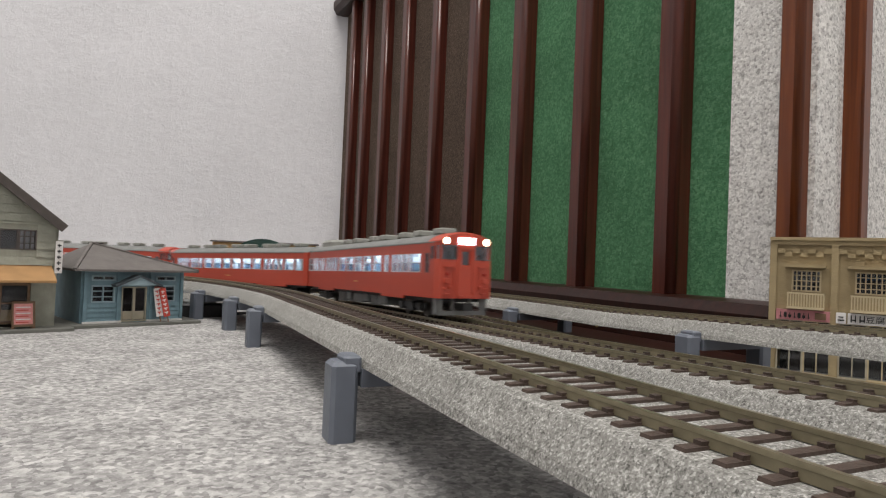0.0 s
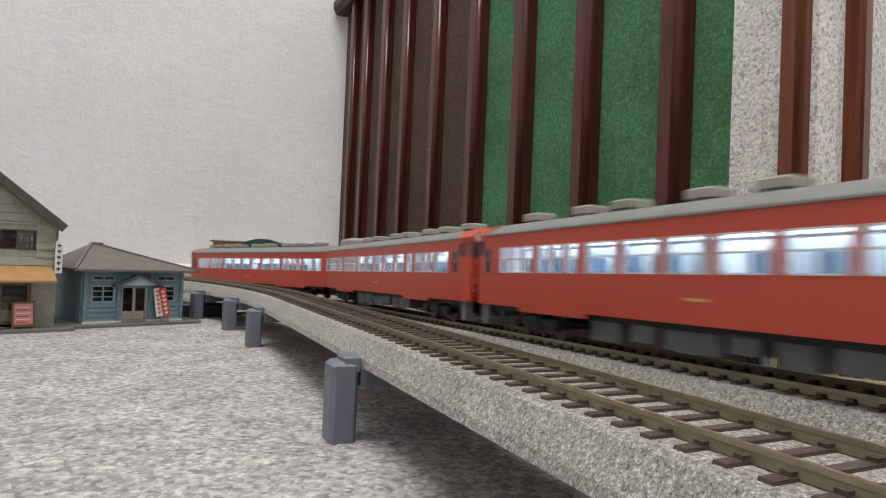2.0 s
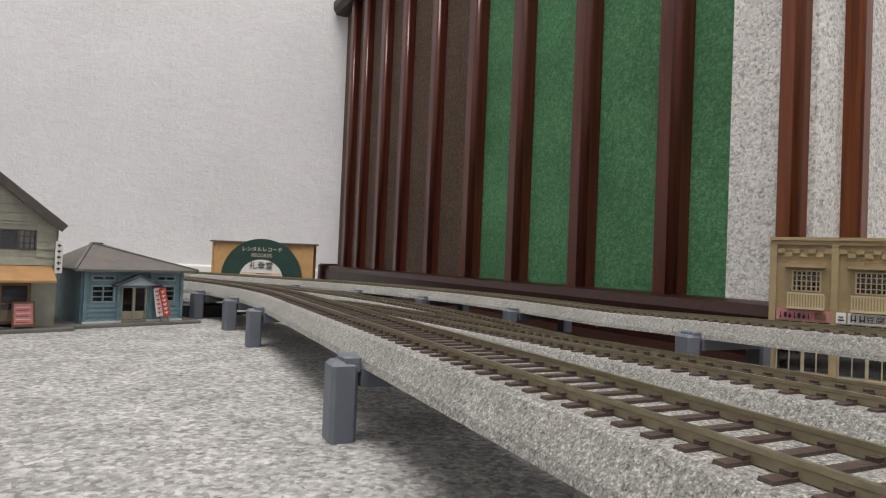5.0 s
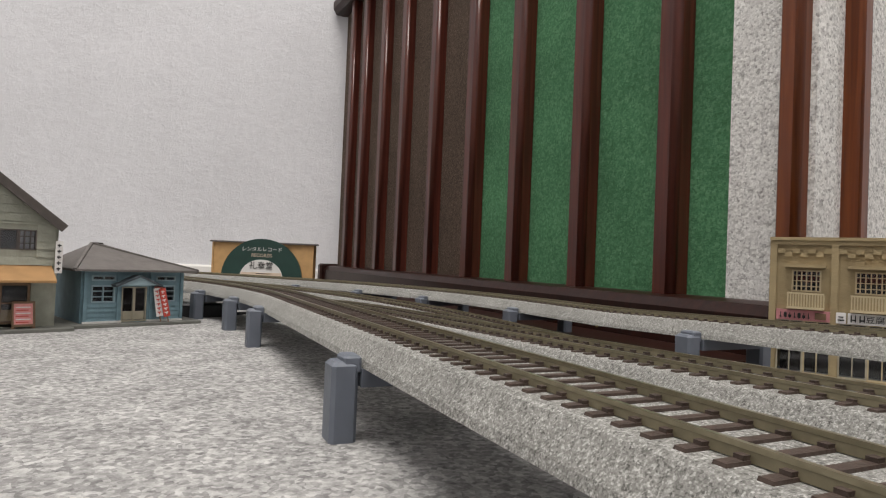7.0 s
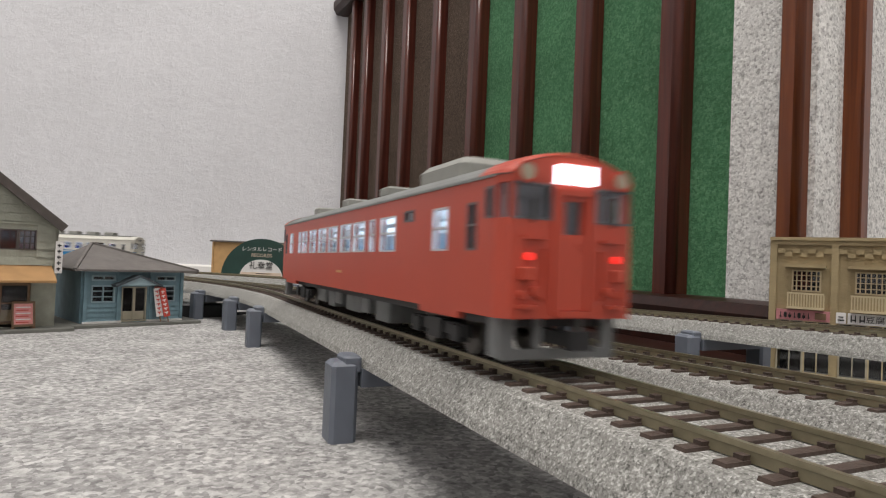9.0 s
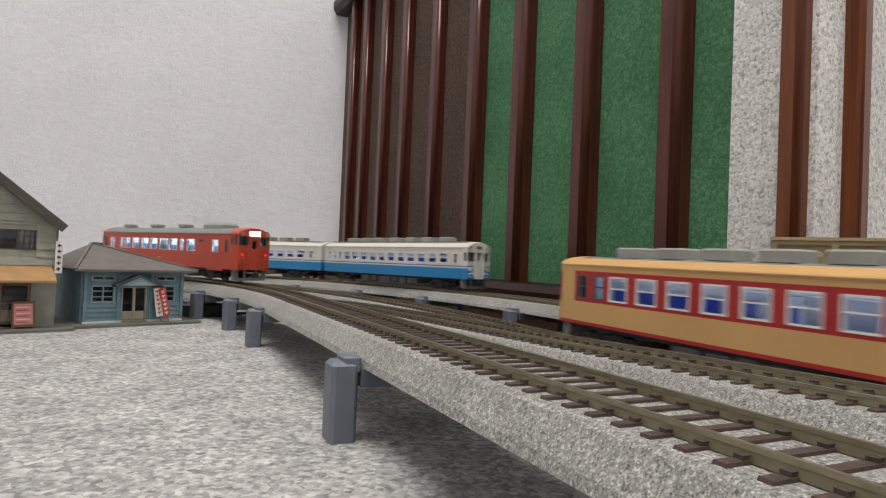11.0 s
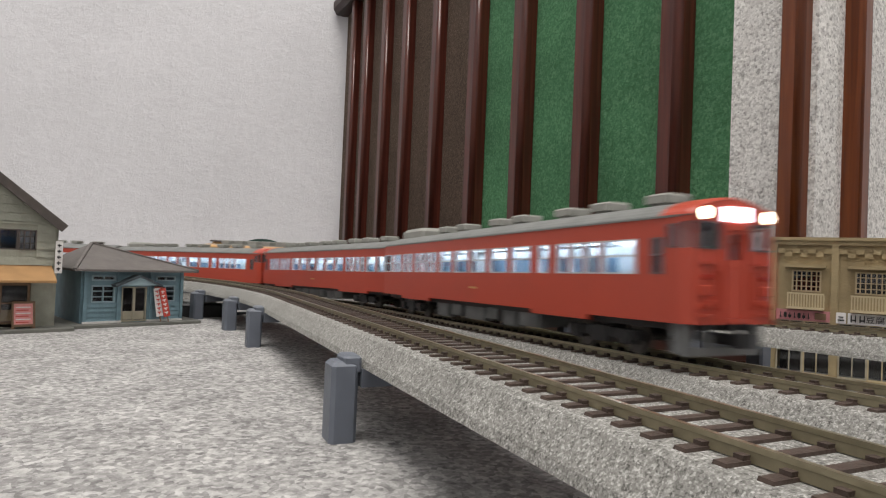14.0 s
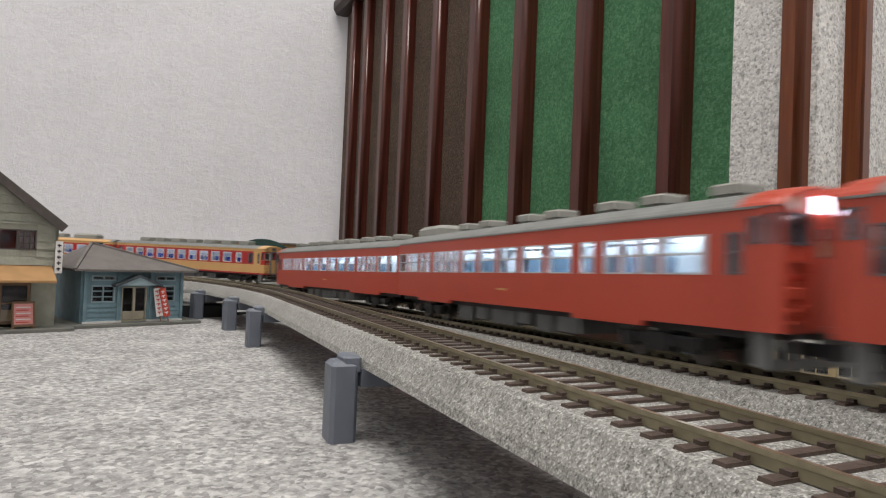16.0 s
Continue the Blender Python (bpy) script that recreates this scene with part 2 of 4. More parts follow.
CORNER = cab_point(1083 * CAB_L / (1440 - 200))
FAR = cab_point(WALL_Y - 0.004)
CAB_OUT = Vector((CAB_DIR.y, -CAB_DIR.x, 0))
SIDE_DIR = Vector((0.82, 0.57, 0)).normalized()


def face_frame(origin, along):
    out = Vector((along.y, -along.x, 0))
    return Matrix(((along.x, out.x, 0, origin.x), (along.y, out.y, 0, origin.y), (0, 0, 1, 0), (0, 0, 0, 1)))


CAB_H = 0.312
cabinet = thing("slatted_cabinet", "dark wooden cabinet with upright slats and coloured felt panels", "cabinet")
CF = face_frame(FAR, CAB_DIR)
FACE_LEN = (CORNER - FAR).length


def along_of(px):
    return (cab_point(1083 * CAB_L / (px - 200)) - FAR).dot(CAB_DIR)


A_BROWN, A_GREEN = along_of(822), along_of(1288)
part("felt_panel", Shape().box(0, A_BROWN, -0.012, 0, 0.02, CAB_H, CF), BROWNFELT, cabinet, "dark brown felt")
part("felt_panel", Shape().box(A_BROWN, A_GREEN, -0.012, -0.0005, 0.02, CAB_H, CF), GREEN, cabinet, "green felt")
part("felt_panel", Shape().box(A_GREEN, FACE_LEN, -0.012, 0.0008, 0.02, CAB_H, CF), GREYFELT, cabinet, "speckled grey felt")
SF = face_frame(CORNER, SIDE_DIR)
part("felt_panel", Shape().box(0.0, 0.55, -0.012, 0, 0.02, CAB_H, SF), GREYFELT, cabinet, "speckled grey felt")


def slat_mesh(w, d, h, material):
    s = Shape()
    r = w * 0.30
    bend = [(w / 2 - r + r * math.cos(math.pi * i / 16), d - r + r * math.sin(math.pi * i / 16)) for i in range(9)]
    s.prism([(-w / 2, 0), (w / 2, 0)] + bend + [(-w / 2 + w * 0.1, d), (-w / 2, d * 0.88)], "z", 0.016, h)
    me = s.mesh("slat", material)
    for p in me.polygons:
        p.use_smooth = len(p.vertices) == 4 and p.area < 0.0016 * h
    return me


SLAT_DARK = slat_mesh(0.0118, 0.0100, CAB_H, DARKWOOD)
SLAT_RED = slat_mesh(0.0085, 0.0070, CAB_H, REDWOOD)
SLAT_LOW = slat_mesh(0.0105, 0.0085, CAB_H, DARKWOOD)
for px in (620, 643, 677, 715, 770, 842, 925, 1040, 1198, 1408):
    a = along_of(px)
    me = SLAT_LOW if px < 800 else SLAT_DARK if px < 1300 else SLAT_RED
    part("slat", me, None, cabinet, m=CF @ Matrix.Translation((a, 0, 0)))
for k in range(5):
    part("slat", SLAT_RED, None, cabinet, m=SF @ Matrix.Translation((0.0245 + k * PITCH, 0, 0)))
pl = Shape()
prof = [(-0.012, -0.001), (0.017, -0.001), (0.017, 0.0165), (0.014, 0.0205), (0.009, 0.0215), (-0.012, 0.0215)]
pl.prism(prof, "x", 0.0, FACE_LEN, CF)
part("plinth", pl, PLINTHWOOD, cabinet, "dark brown moulded wooden plinth")
# rounded plinth corner
pc = Shape()
centre = CORNER
ang0 = math.atan2(CAB_OUT.y, CAB_OUT.x)
SIDE_OUT = Vector((SIDE_DIR.y, -SIDE_DIR.x, 0))
ang1 = math.atan2(SIDE_OUT.y, SIDE_OUT.x)
while ang1 < ang0:
    ang1 += 2 * math.pi
if ang1 - ang0 > math.pi:
    ang1 -= 2 * math.pi
N = 10
for i in range(N + 1):
    t = ang0 + (ang1 - ang0) * i / N
    pc.v += [tuple(Vector((centre.x + r * math.cos(t), centre.y + r * math.sin(t), z))) for r, z in [(0.0, -0.001), (0.017, -0.001), (0.017, 0.0165), (0.014, 0.0205), (0.009, 0.0215), (0.0, 0.0215)]]
    if i:
        pc.f += [((i - 1) * 6 + k, (i - 1) * 6 + (k + 1) % 6, i * 6 + (k + 1) % 6, i * 6 + k) for k in range(6)]
part("plinth", pc, PLINTHWOOD, cabinet, "rounded plinth corner", smooth=False)
part("plinth", Shape().prism(prof, "x", 0.0, 0.5, face_frame(CORNER, SIDE_DIR)), PLINTHWOOD, cabinet)
top = Shape()
top.prism([(-0.014, CAB_H - 0.004), (0.012, CAB_H - 0.004), (0.016, CAB_H + 0.002), (0.016, CAB_H + 0.010), (0.010, CAB_H + 0.015), (-0.014, CAB_H + 0.015)], "x", -0.006, FACE_LEN + 0.010, CF)
part("top_rail", top, PLINTHWOOD, cabinet, "dark rounded top rail")
part("top_rail", Shape().prism([(-0.014, CAB_H - 0.003), (0.012, CAB_H - 0.003), (0.015, CAB_H + 0.010), (0.010, CAB_H + 0.014), (-0.014, CAB_H + 0.014)], "x", 0.0, 0.55, SF), PLINTHWOOD, cabinet)
BACK = CORNER + SIDE_DIR * 0.55
if BACK.y > WALL_Y - 0.02:
    BACK = CORNER + SIDE_DIR * ((WALL_Y - 0.02 - CORNER.y) / SIDE_DIR.y)
part("lid", Shape().prism([(FAR.x, FAR.y), (CORNER.x, CORNER.y), (BACK.x, BACK.y), (BACK.x, WALL_Y - 0.004)], "z", CAB_H + 0.001, CAB_H + 0.011), PLINTHWOOD, cabinet, "dark wooden top board")
part("end_panel", Shape().box(BACK.x - 0.012, BACK.x, BACK.y, WALL_Y - 0.004, 0.0, CAB_H), PLINTHWOOD, cabinet, "dark wooden end panel")
endp = Shape().soft(-0.007, 0.004, -0.012, 0.021, 0, 0.0235, 0.002, CF)
part("end_block", endp, PLINTHWOOD, cabinet, "dark block at the plinth end")
SCREW = mat("brass_screw", (0.35, 0.25, 0.10), 0.35, 0.9, 0.1)
part("screw", Shape().cyl((along_of(1107), 0.004), 0.0011, "y", 0.0168, 0.0176, 10, CF), SCREW, cabinet, "small brass screw")

# thin slab added to darken the floor between the cabinet foot and back track
solid("added_dark_slab", Shape().soft(along_of(645), FACE_LEN - 0.004, 0.0172, 0.098, 0.0002, 0.0016, 0.0004, CF), PLINTHWOOD, "dark slab added to darken the floor along the foot of the cabinet", "floor board")

# ---------------------------------------------------------------- tracks
ANG = radians(24.543)
TU = Vector((-math.sin(ANG), math.cos(ANG), 0))
TN = Vector((TU.y, -TU.x, 0))
TQ = Vector((-0.0002, 0.196, 0))
BEND, RAD, RUN = 0.04335, 0.34545, 0.27
LOOP_C = TQ + TU * BEND - TN * RAD
OFFSET = {1: -0.0368, 2: 0.0, 3: 0.0352, 4: 0.0740}


def loop_length(k):
    return 2 * math.pi * (RAD + OFFSET[k]) + 2 * RUN


def rail_z(k, s):
    t = max(0.0, s)
    if k == 1:
        return 0.01823 - 0.0091 * s + 0.0329 * t * t
    if k == 2:
        return max(0.0075, 0.01416 - 0.0306 * s + 0.0164 * t * t)
    if k == 3:
        return 0.0098 + 0.0078 * s
    return 0.01705 - 0.0058 * min(s, 0.3) - 0.026 * min(s, 0.0)


LO, HI = -0.30, 0.56


def track_at(k, s):
    """Rail-head centre, unit tangent (towards growing s) of track k at the length s."""
    r, ln = RAD + OFFSET[k], loop_length(k)
    s = (s - LO) % ln + LO
    z = rail_z(k, s) if s <= HI else rail_z(k, HI) + (rail_z(k, LO) - rail_z(k, HI)) * (s - HI) / (LO + ln - HI)
    if s < BEND - RUN:
        s += ln
    if s < BEND:
        p, d = TQ + TU * s + TN * OFFSET[k], TU
    elif s < BEND + math.pi * r:
        a = (s - BEND) / r
        p, d = LOOP_C + (TN * math.cos(a) + TU * math.sin(a)) * r, TU * math.cos(a) - TN * math.sin(a)
    elif s < BEND + math.pi * r + RUN:
        p, d = LOOP_C - TN * r - TU * (s - BEND - math.pi * r), -TU
    else:
        a = (s - BEND - RUN) / r
        p, d = LOOP_C - TU * RUN + (TN * math.cos(a) + TU * math.sin(a)) * r, TU * math.cos(a) - TN * math.sin(a)
    return Vector((p.x, p.y, z)), d


def sweep(k, outline, s0, s1, near=0.004):
    """Outline (sideways, up from the rail head) carried along track k; sideways grows to the right of TU."""
    sh, n = Shape(), len(outline)
    ss, s = [], s0
    while s < s1:
        ss.append(s)
        s += near if -0.28 < s < 0.5 else 0.015
    ss.append(s1)
    for s in ss:
        p, d = track_at(k, s)
        side = Vector((d.y, -d.x, 0))
        sh.v += [tuple(p + side * a + Vector((0, 0, b))) for a, b in outline]
    for i in range(len(ss) - 1):
        sh.f += [(i * n + j, i * n + (j + 1) % n, (i + 1) * n + (j + 1) % n, (i + 1) * n + j) for j in range(n)]
    return sh


TRACKS = {}
BED = [(-0.0119, -0.0062), (-0.0115, -0.0050), (-0.0091, -0.0018), (-0.0085, -0.0014), (0.0085, -0.0014), (0.0091, -0.0018), (0.0115, -0.0050), (0.0119, -0.0062)]
sl = Shape().add([(-0.0078, -0.0007, -0.0018), (0.0078, -0.0007, -0.0018), (0.0078, 0.0007, -0.0018), (-0.0078, 0.0007, -0.0018), (-0.0076, -0.00058, -0.0011), (0.0076, -0.00058, -0.0011), (0.0076, 0.00058, -0.0011), (-0.0076, 0.00058, -0.0011)], [(4, 5, 6, 7), (0, 1, 5, 4), (1, 2, 6, 5), (2, 3, 7, 6), (3, 0, 4, 7)])
for sgn in (-1, 1):
    for q in (-1, 1):
        sl.box(sgn * 0.0047 + q * 0.0006 - 0.00045, sgn * 0.0047 + q * 0.0006 + 0.00045, -0.00045, 0.00045, -0.0011, -0.00075)
SLEEPER_MESH = sl.mesh("sleeper", SLEEPER)
for k, word in ((1, "embankment curve"), (2, "middle line"), (3, "low line"), (4, "back line")):
    track = thing("model_track", "model railway track on grey speckled ballast, weathered rails, " + word, "track", "model railway tracks")
    TRACKS[k] = track
    ln = loop_length(k)
    part("roadbed", sweep(k, BED, LO, LO + ln), BALLAST, track, "speckled grey ballast roadbed")
    for sgn in (-1, 1):
        web = [(sgn * 0.0048 - 0.00036, -0.0013), (sgn * 0.0048 + 0.00036, -0.0013), (sgn * 0.0048 + 0.00016, -0.0004), (sgn * 0.0048 - 0.00016, -0.0004)]
        head = [(sgn * 0.0048 - 0.00026, -0.00045), (sgn * 0.0048 + 0.00026, -0.00045), (sgn * 0.0048 + 0.00026, 0.0), (sgn * 0.0048 - 0.00026, 0.0)]
        rail = part("rail", sweep(k, web, LO, LO + ln), RAIL, track, "olive-brown weathered rail")
        part("rail_head", sweep(k, head, LO, LO + ln), RAILTOP, rail)
    s, rest, count = -0.28, Shape(), 0
    while s < 0.56:
        p, d = track_at(k, s)
        m = Matrix(((d.y, d.x, 0, p.x), (-d.x, d.y, 0, p.y), (0, 0, 1, p.z), (0, 0, 0, 1)))
        if s < 0.40:
            part("sleeper", SLEEPER_MESH, None, track, m=m)
        else:
            rest.box(-0.0077, 0.0077, -0.00065, 0.00065, -0.0018, -0.0011, m)
        s += 0.0037
    tagged(part("sleepers_far", rest, SLEEPER, track), kind="stuff")

# piers under the raised tracks


def pier(k, s, left=True, right=True):
    p, d = track_at(k, s)
    h = p.z - 0.0062
    m = Matrix(((d.y, d.x, 0, p.x), (-d.x, d.y, 0, p.y), (0, 0, 1, 0), (0, 0, 0, 1)))
    if h < 0.003:
        return
    pr = thing("bridge_pier", "blue-grey plastic bridge pier holding up the model track", "pier", "bridge piers", m=m)
    part("crossbeam", Shape().box(-0.0122, 0.0122, -0.0032, 0.0032, h - 0.0032, h - 0.00005), PIERGREY, pr)
    for sgn in (-1, 1):
        col = Shape()
        x = sgn * 0.0150
        col.soft(x - 0.0024, x + 0.0024, -0.0030, 0.0030, 0.0, h + 0.0012, 0.0007)
        part("column", col, PIERGREY, pr)
        part("clip", Shape().soft(sgn * 0.0137 - 0.0016, sgn * 0.0137 + 0.0016, -0.0027, 0.0027, h - 0.0006, h + 0.0022, 0.0004), PIERGREY, pr)
    return pr

# ---------------------------------------------------------------- railcars
VERMILION = mat("vermilion_paint", (0.44, 0.060, 0.032), 0.38, 0, 0.05, 60, 0.04, 600)
CREAM = mat("cream_paint", (0.56, 0.33, 0.13), 0.38, 0, 0.05, 60, 0.04, 600)
BANDRED = mat("band_red_paint", (0.36, 0.016, 0.018), 0.38, 0, 0.05, 60)
IVORY = mat("ivory_paint", (0.60, 0.58, 0.52), 0.36, 0, 0.04, 60)
SKYBLUE = mat("blue_paint", (0.02, 0.19, 0.42), 0.36, 0, 0.05, 60)
ROOFGREY = mat("roof_grey", (0.18, 0.185, 0.178), 0.6, 0, 0.1, 150, 0.15, 900)
VENTGREY = mat("vent_grey", (0.27, 0.27, 0.245), 0.6, 0, 0.1, 200, 0.1, 900)
UNDERGREY = mat("underframe_grey", (0.12, 0.125, 0.122), 0.6, 0, 0.15, 300)
BLACKPLASTIC = mat("black_plastic", (0.014, 0.014, 0.015), 0.5, 0, 0.2, 300)
WHEELMETAL = mat("wheel_metal", (0.12, 0.11, 0.10), 0.4, 0.8, 0.15, 400)
PILOTGREY = mat("pilot_grey", (0.17, 0.175, 0.175), 0.5, 0, 0.1, 200)
SEATBLUE = mat("blue_seat", (0.015, 0.06, 0.42), 0.6, 0, 0.1, 300)
SEATPALE = mat("pale_seat", (0.13, 0.21, 0.30), 0.6, 0, 0.1, 300)
INNER = mat("cabin_lining", (0.60, 0.63, 0.66), 0.6, 0, 0.08, 200)
FRAME = mat("silver_frame", (0.62, 0.63, 0.65), 0.35, 0.3, 0.05, 300)
FRAMEDARK = mat("dark_frame", (0.10, 0.10, 0.11), 0.5, 0, 0.1, 300)
PANE = glass("clear_pane")
CABINLIGHT = mat("cabin_light", (0.9, 0.95, 1.0), 0.5, 0, 0, emit=(0.82, 0.94, 1.0), power=12.0)
CABINDIM = mat("cabin_light_dim", (0.9, 0.95, 1.0), 0.5, 0, 0, emit=(0.72, 0.82, 1.0), power=2.2)
HEADLIGHT = mat("lit_headlamp", (1, 0.95, 0.8), 0.3, 0, 0, emit=(1.0, 0.86, 0.62), power=8.0)
SIGNLIGHT = mat("lit_destination_sign", (1, 1, 1), 0.3, 0, 0, emit=(1.0, 0.86, 1.0), power=4.0)
TAILLIGHT = mat("lit_tail_lamp", (0.8, 0.02, 0.02), 0.3, 0, 0, emit=(1.0, 0.03, 0.02), power=1.1)
REDLENS = mat("unlit_tail_lens", (0.30, 0.02, 0.015), 0.25, 0, 0.1, 300)
LENS = mat("unlit_lamp", (0.35, 0.30, 0.22), 0.2, 0, 0.1, 300)

HL, HW, ZB, ZG = 70.1, 9.6, 6.4, 23.0
NOSE = 2.2


def end_outline(sgn):
    """Plan of one car end as three wall runs, from the side facing -y to the side facing +y."""
    x0, x1 = sgn * (HL - NOSE), sgn * HL
    pts = [(x0, -HW), (x1, -HW + 1.0), (x1, HW - 1.0), (x0, HW)]
    return pts if sgn > 0 else pts[::-1]


SCREEN = {"red": (18.0, 22.1), "cream": (15.9, 20.5), "blue": (15.9, 20.5)}


def scaled(shape):
    shape.v = [(x * MM, y * MM, z * MM) for x, y, z in shape.v]
    return shape


def body_bands(car, bands, wins, cab_ends, style):
    """Outer walls built in horizontal paint bands (z0, z1, material, name) with the window openings cut through."""
    lin = Shape()
    screen = SCREEN[style]
    for z0, z1, material, name, label in bands:
        pieces = []
        # the cream cars keep plain cream sides beside the driver
        trim = [6.0 if cab and name == "window_band" else 0.0 for cab in cab_ends]
        if any(trim):
            cabside = Shape()
        for sgn in (-1, 1):
            sh = Shape()
            pieces.append(sh)
            p0, p1 = ((-(HL - NOSE), -HW), (HL - NOSE, -HW)) if sgn < 0 else ((HL - NOSE, HW), (-(HL - NOSE), HW))
            holes = []
            for a, b, za, zb in wins:
                c, d = max(za, z0), min(zb, z1)
                if d > c:
                    lo, hi = a - NOSE, b - NOSE
                    if sgn > 0:
                        lo, hi = 2 * (HL - NOSE) - hi, 2 * (HL - NOSE) - lo
                    holes.append((lo, hi, c, d))
            # thickness goes to the right of the run, which is outward here, so start inside
            full, yi = 2 * (HL - NOSE), -sgn * 0.9
            cut = trim if sgn < 0 else trim[::-1]
            runs = [(cut[0], full - cut[1], sh)]
            if cut[0]:
                runs.append((0.0, cut[0], cabside))
            if cut[1]:
                runs.append((full - cut[1], full, cabside))
            for a, b, into in runs:
                q0, q1 = (p0[0] - sgn * a, p0[1] + yi), (p0[0] - sgn * b, p0[1] + yi)
                into.wall(q0, q1, z0, z1, 0.9, [(max(h[0], a) - a, min(h[1], b) - a, h[2], h[3]) for h in holes if h[0] < b and h[1] > a])
            lin.wall((p0[0], p0[1] + (1.25 if sgn < 0 else -1.25)), (p1[0], p1[1] + (1.25 if sgn < 0 else -1.25)), z0, z1, 0.3, holes)
        for sgn in (-1, 1):
            sh = Shape()
            pieces.append(sh)
            pts = end_outline(sgn)
            cab = cab_ends[0 if sgn < 0 else 1]
            for i, (a, b) in enumerate(zip(pts, pts[1:])):
                holes = []
                ln = math.hypot(b[0] - a[0], b[1] - a[1])
                if cab:
                    spots = [(0.3, ln - 0.2, *screen)] if i != 1 else [(0.2, 5.4, *screen), (ln / 2 - 1.3, ln / 2 + 1.3, 16.4, 20.4), (ln - 5.4, ln - 0.2, *screen)]
                    for h in spots:
                        c, d = max(h[2], z0), min(h[3], z1)
                        if d > c:
                            holes.append((h[0], h[1], c, d))
                nx, ny = (b[1] - a[1]) / ln, -(b[0] - a[0]) / ln
                sh.wall((a[0] - nx * 0.9, a[1] - ny * 0.9), (b[0] - nx * 0.9, b[1] - ny * 0.9), z0, z1, 0.9, holes)
        for piece in pieces:
            part(name, scaled(piece), material, car, label)
        if any(trim):
            part("cab_side", scaled(cabside), CREAM, car, "plain cream panel beside the cab")
    part("lining", scaled(lin), INNER, car, "pale cabin wall lining")


def railcar(name, label, group, style, wins, cab_ends, lit=True, seats=True, dim=False, lamps=("", ""), aircon=None, cooler=9, shoulder=False, vents=(16, 30, 46, 62, 78, 96, 112, 124), steps=((20, 42), (97, 116))):
    car = thing(name, label, "model train", group)
    red, cream = style == "red", style == "cream"
    if red:
        bands = [(ZB, ZG, VERMILION, "body_panel", "vermilion painted body panel")]
    elif cream:
        bands = [(ZB, ZB + 0.9, BANDRED, "lower_stripe", "dark red stripe"), (ZB + 0.9, 12.8, CREAM, "body", "cream painted body"), (12.8, 21.3, BANDRED, "window_band", "dark red window band"), (21.3, ZG, CREAM, "upper_body", "cream painted body")]
    else:
        bands = [(ZB, 12.1, SKYBLUE, "body", "bright blue lower body"), (12.1, 12.8, IVORY, "waist_stripe", ""), (12.8, 13.4, SKYBLUE, "stripe", "thin blue stripe"), (13.4, ZG, IVORY, "upper_body", "ivory white upper body")]
    body_bands(car, bands, wins, cab_ends, style)
    # roof
    arc = [(HW * math.cos(math.pi * i / 14), ZG + (2.4 if cream else 3.2) * math.sin(math.pi * i / 14) ** 1.35) for i in range(15)]
    roof = Shape()
    xs = [(-HL, 0.78), (-HL + 0.8, 0.93), (-HL + NOSE, 1.0), (HL - NOSE, 1.0), (HL - 0.8, 0.93), (HL, 0.78)]
    for x, k in xs:
        edge = 1.0 if abs(x) <= HL - NOSE + 0.01 else (0.96 if abs(x) < HL else 0.895)
        roof.v += [(x, y * edge, ZG + (z - ZG) * k) for y, z in arc]
    n = len(arc)
    for i in range(len(xs) - 1):
        roof.f += [(i * n + j, i * n + j + 1, (i + 1) * n + j + 1, (i + 1) * n + j) for j in range(n - 1)]
        roof.f += [(i * n + n - 1, i * n, (i + 1) * n, (i + 1) * n + n - 1)]
    roof.f += [tuple(range(n)), tuple(reversed(range((len(xs) - 1) * n, len(xs) * n)))]
    part("roof", scaled(roof), IVORY if style == "blue" else ROOFGREY, car, "" if style == "blue" else "grey roof", smooth=False)
    if shoulder:
        for side in (slice(0, 5), slice(10, 15)):
            rim = [(y * 1.012, z + 0.12) for y, z in arc[side]] + [(y * 0.97, z - 0.3) for y, z in arc[side]][::-1]
            part("roof_shoulder", scaled(Shape().prism(rim, "x", -HL + NOSE, HL - NOSE)), CREAM, car, "cream painted roof shoulder")
    gut = Shape()
    for sgn in (-1, 1):
        gut.box(-HL + NOSE, HL - NOSE, sgn * HW - 0.25, sgn * HW + 0.22, ZG - 0.2, ZG + 0.12)
    part("gutter", scaled(gut), ROOFGREY if red else (CREAM if cream else IVORY), car)
    if style == "blue":
        top = Shape()
        top.box(-HL + 4, HL - 4, -4.5, 4.5, 25.9, 26.5)
        part("roof_deck", scaled(top), ROOFGREY, car, "grey roof deck")
    for cab, sgn in zip(cab_ends, (-1, 1)):
        if cab:
            cap = Shape()
            m = Matrix.Scale(sgn, 4, (1, 0, 0))
            for (x0, s0), (x1, s1) in (((HL - 6, 1.0), (HL - NOSE, 1.0)), ((HL - NOSE, 1.0), (HL - 0.7, 0.965)), ((HL - 0.7, 0.965), (HL + 0.08, 0.90))):
                ring = [m @ Vector((x, y * s * 1.006, ZG - 0.2 + (z - ZG + 0.35) * (1.0 if s > 0.97 else 0.97 if s > 0.92 else 0.86))) for x, s in ((x0, s0), (x1, s1)) for y, z in arc]
                cap.add(ring, [(j, j + 1, n + j + 1, n + j) for j in range(n - 1)] + [(n - 1, 0, n, 2 * n - 1)])
            brow = [(y * 0.90, ZG - 0.25 + (z - ZG + 0.3) * 0.86) for y, z in arc]
            cap.prism(brow + [(-HW * 0.895, ZG - 0.3), (HW * 0.895, ZG - 0.3)], "x", HL - 0.9, HL + 0.06, m)
            part("cab_hood", scaled(cap), {"red": VERMILION, "cream": CREAM, "blue": IVORY}[style], car)
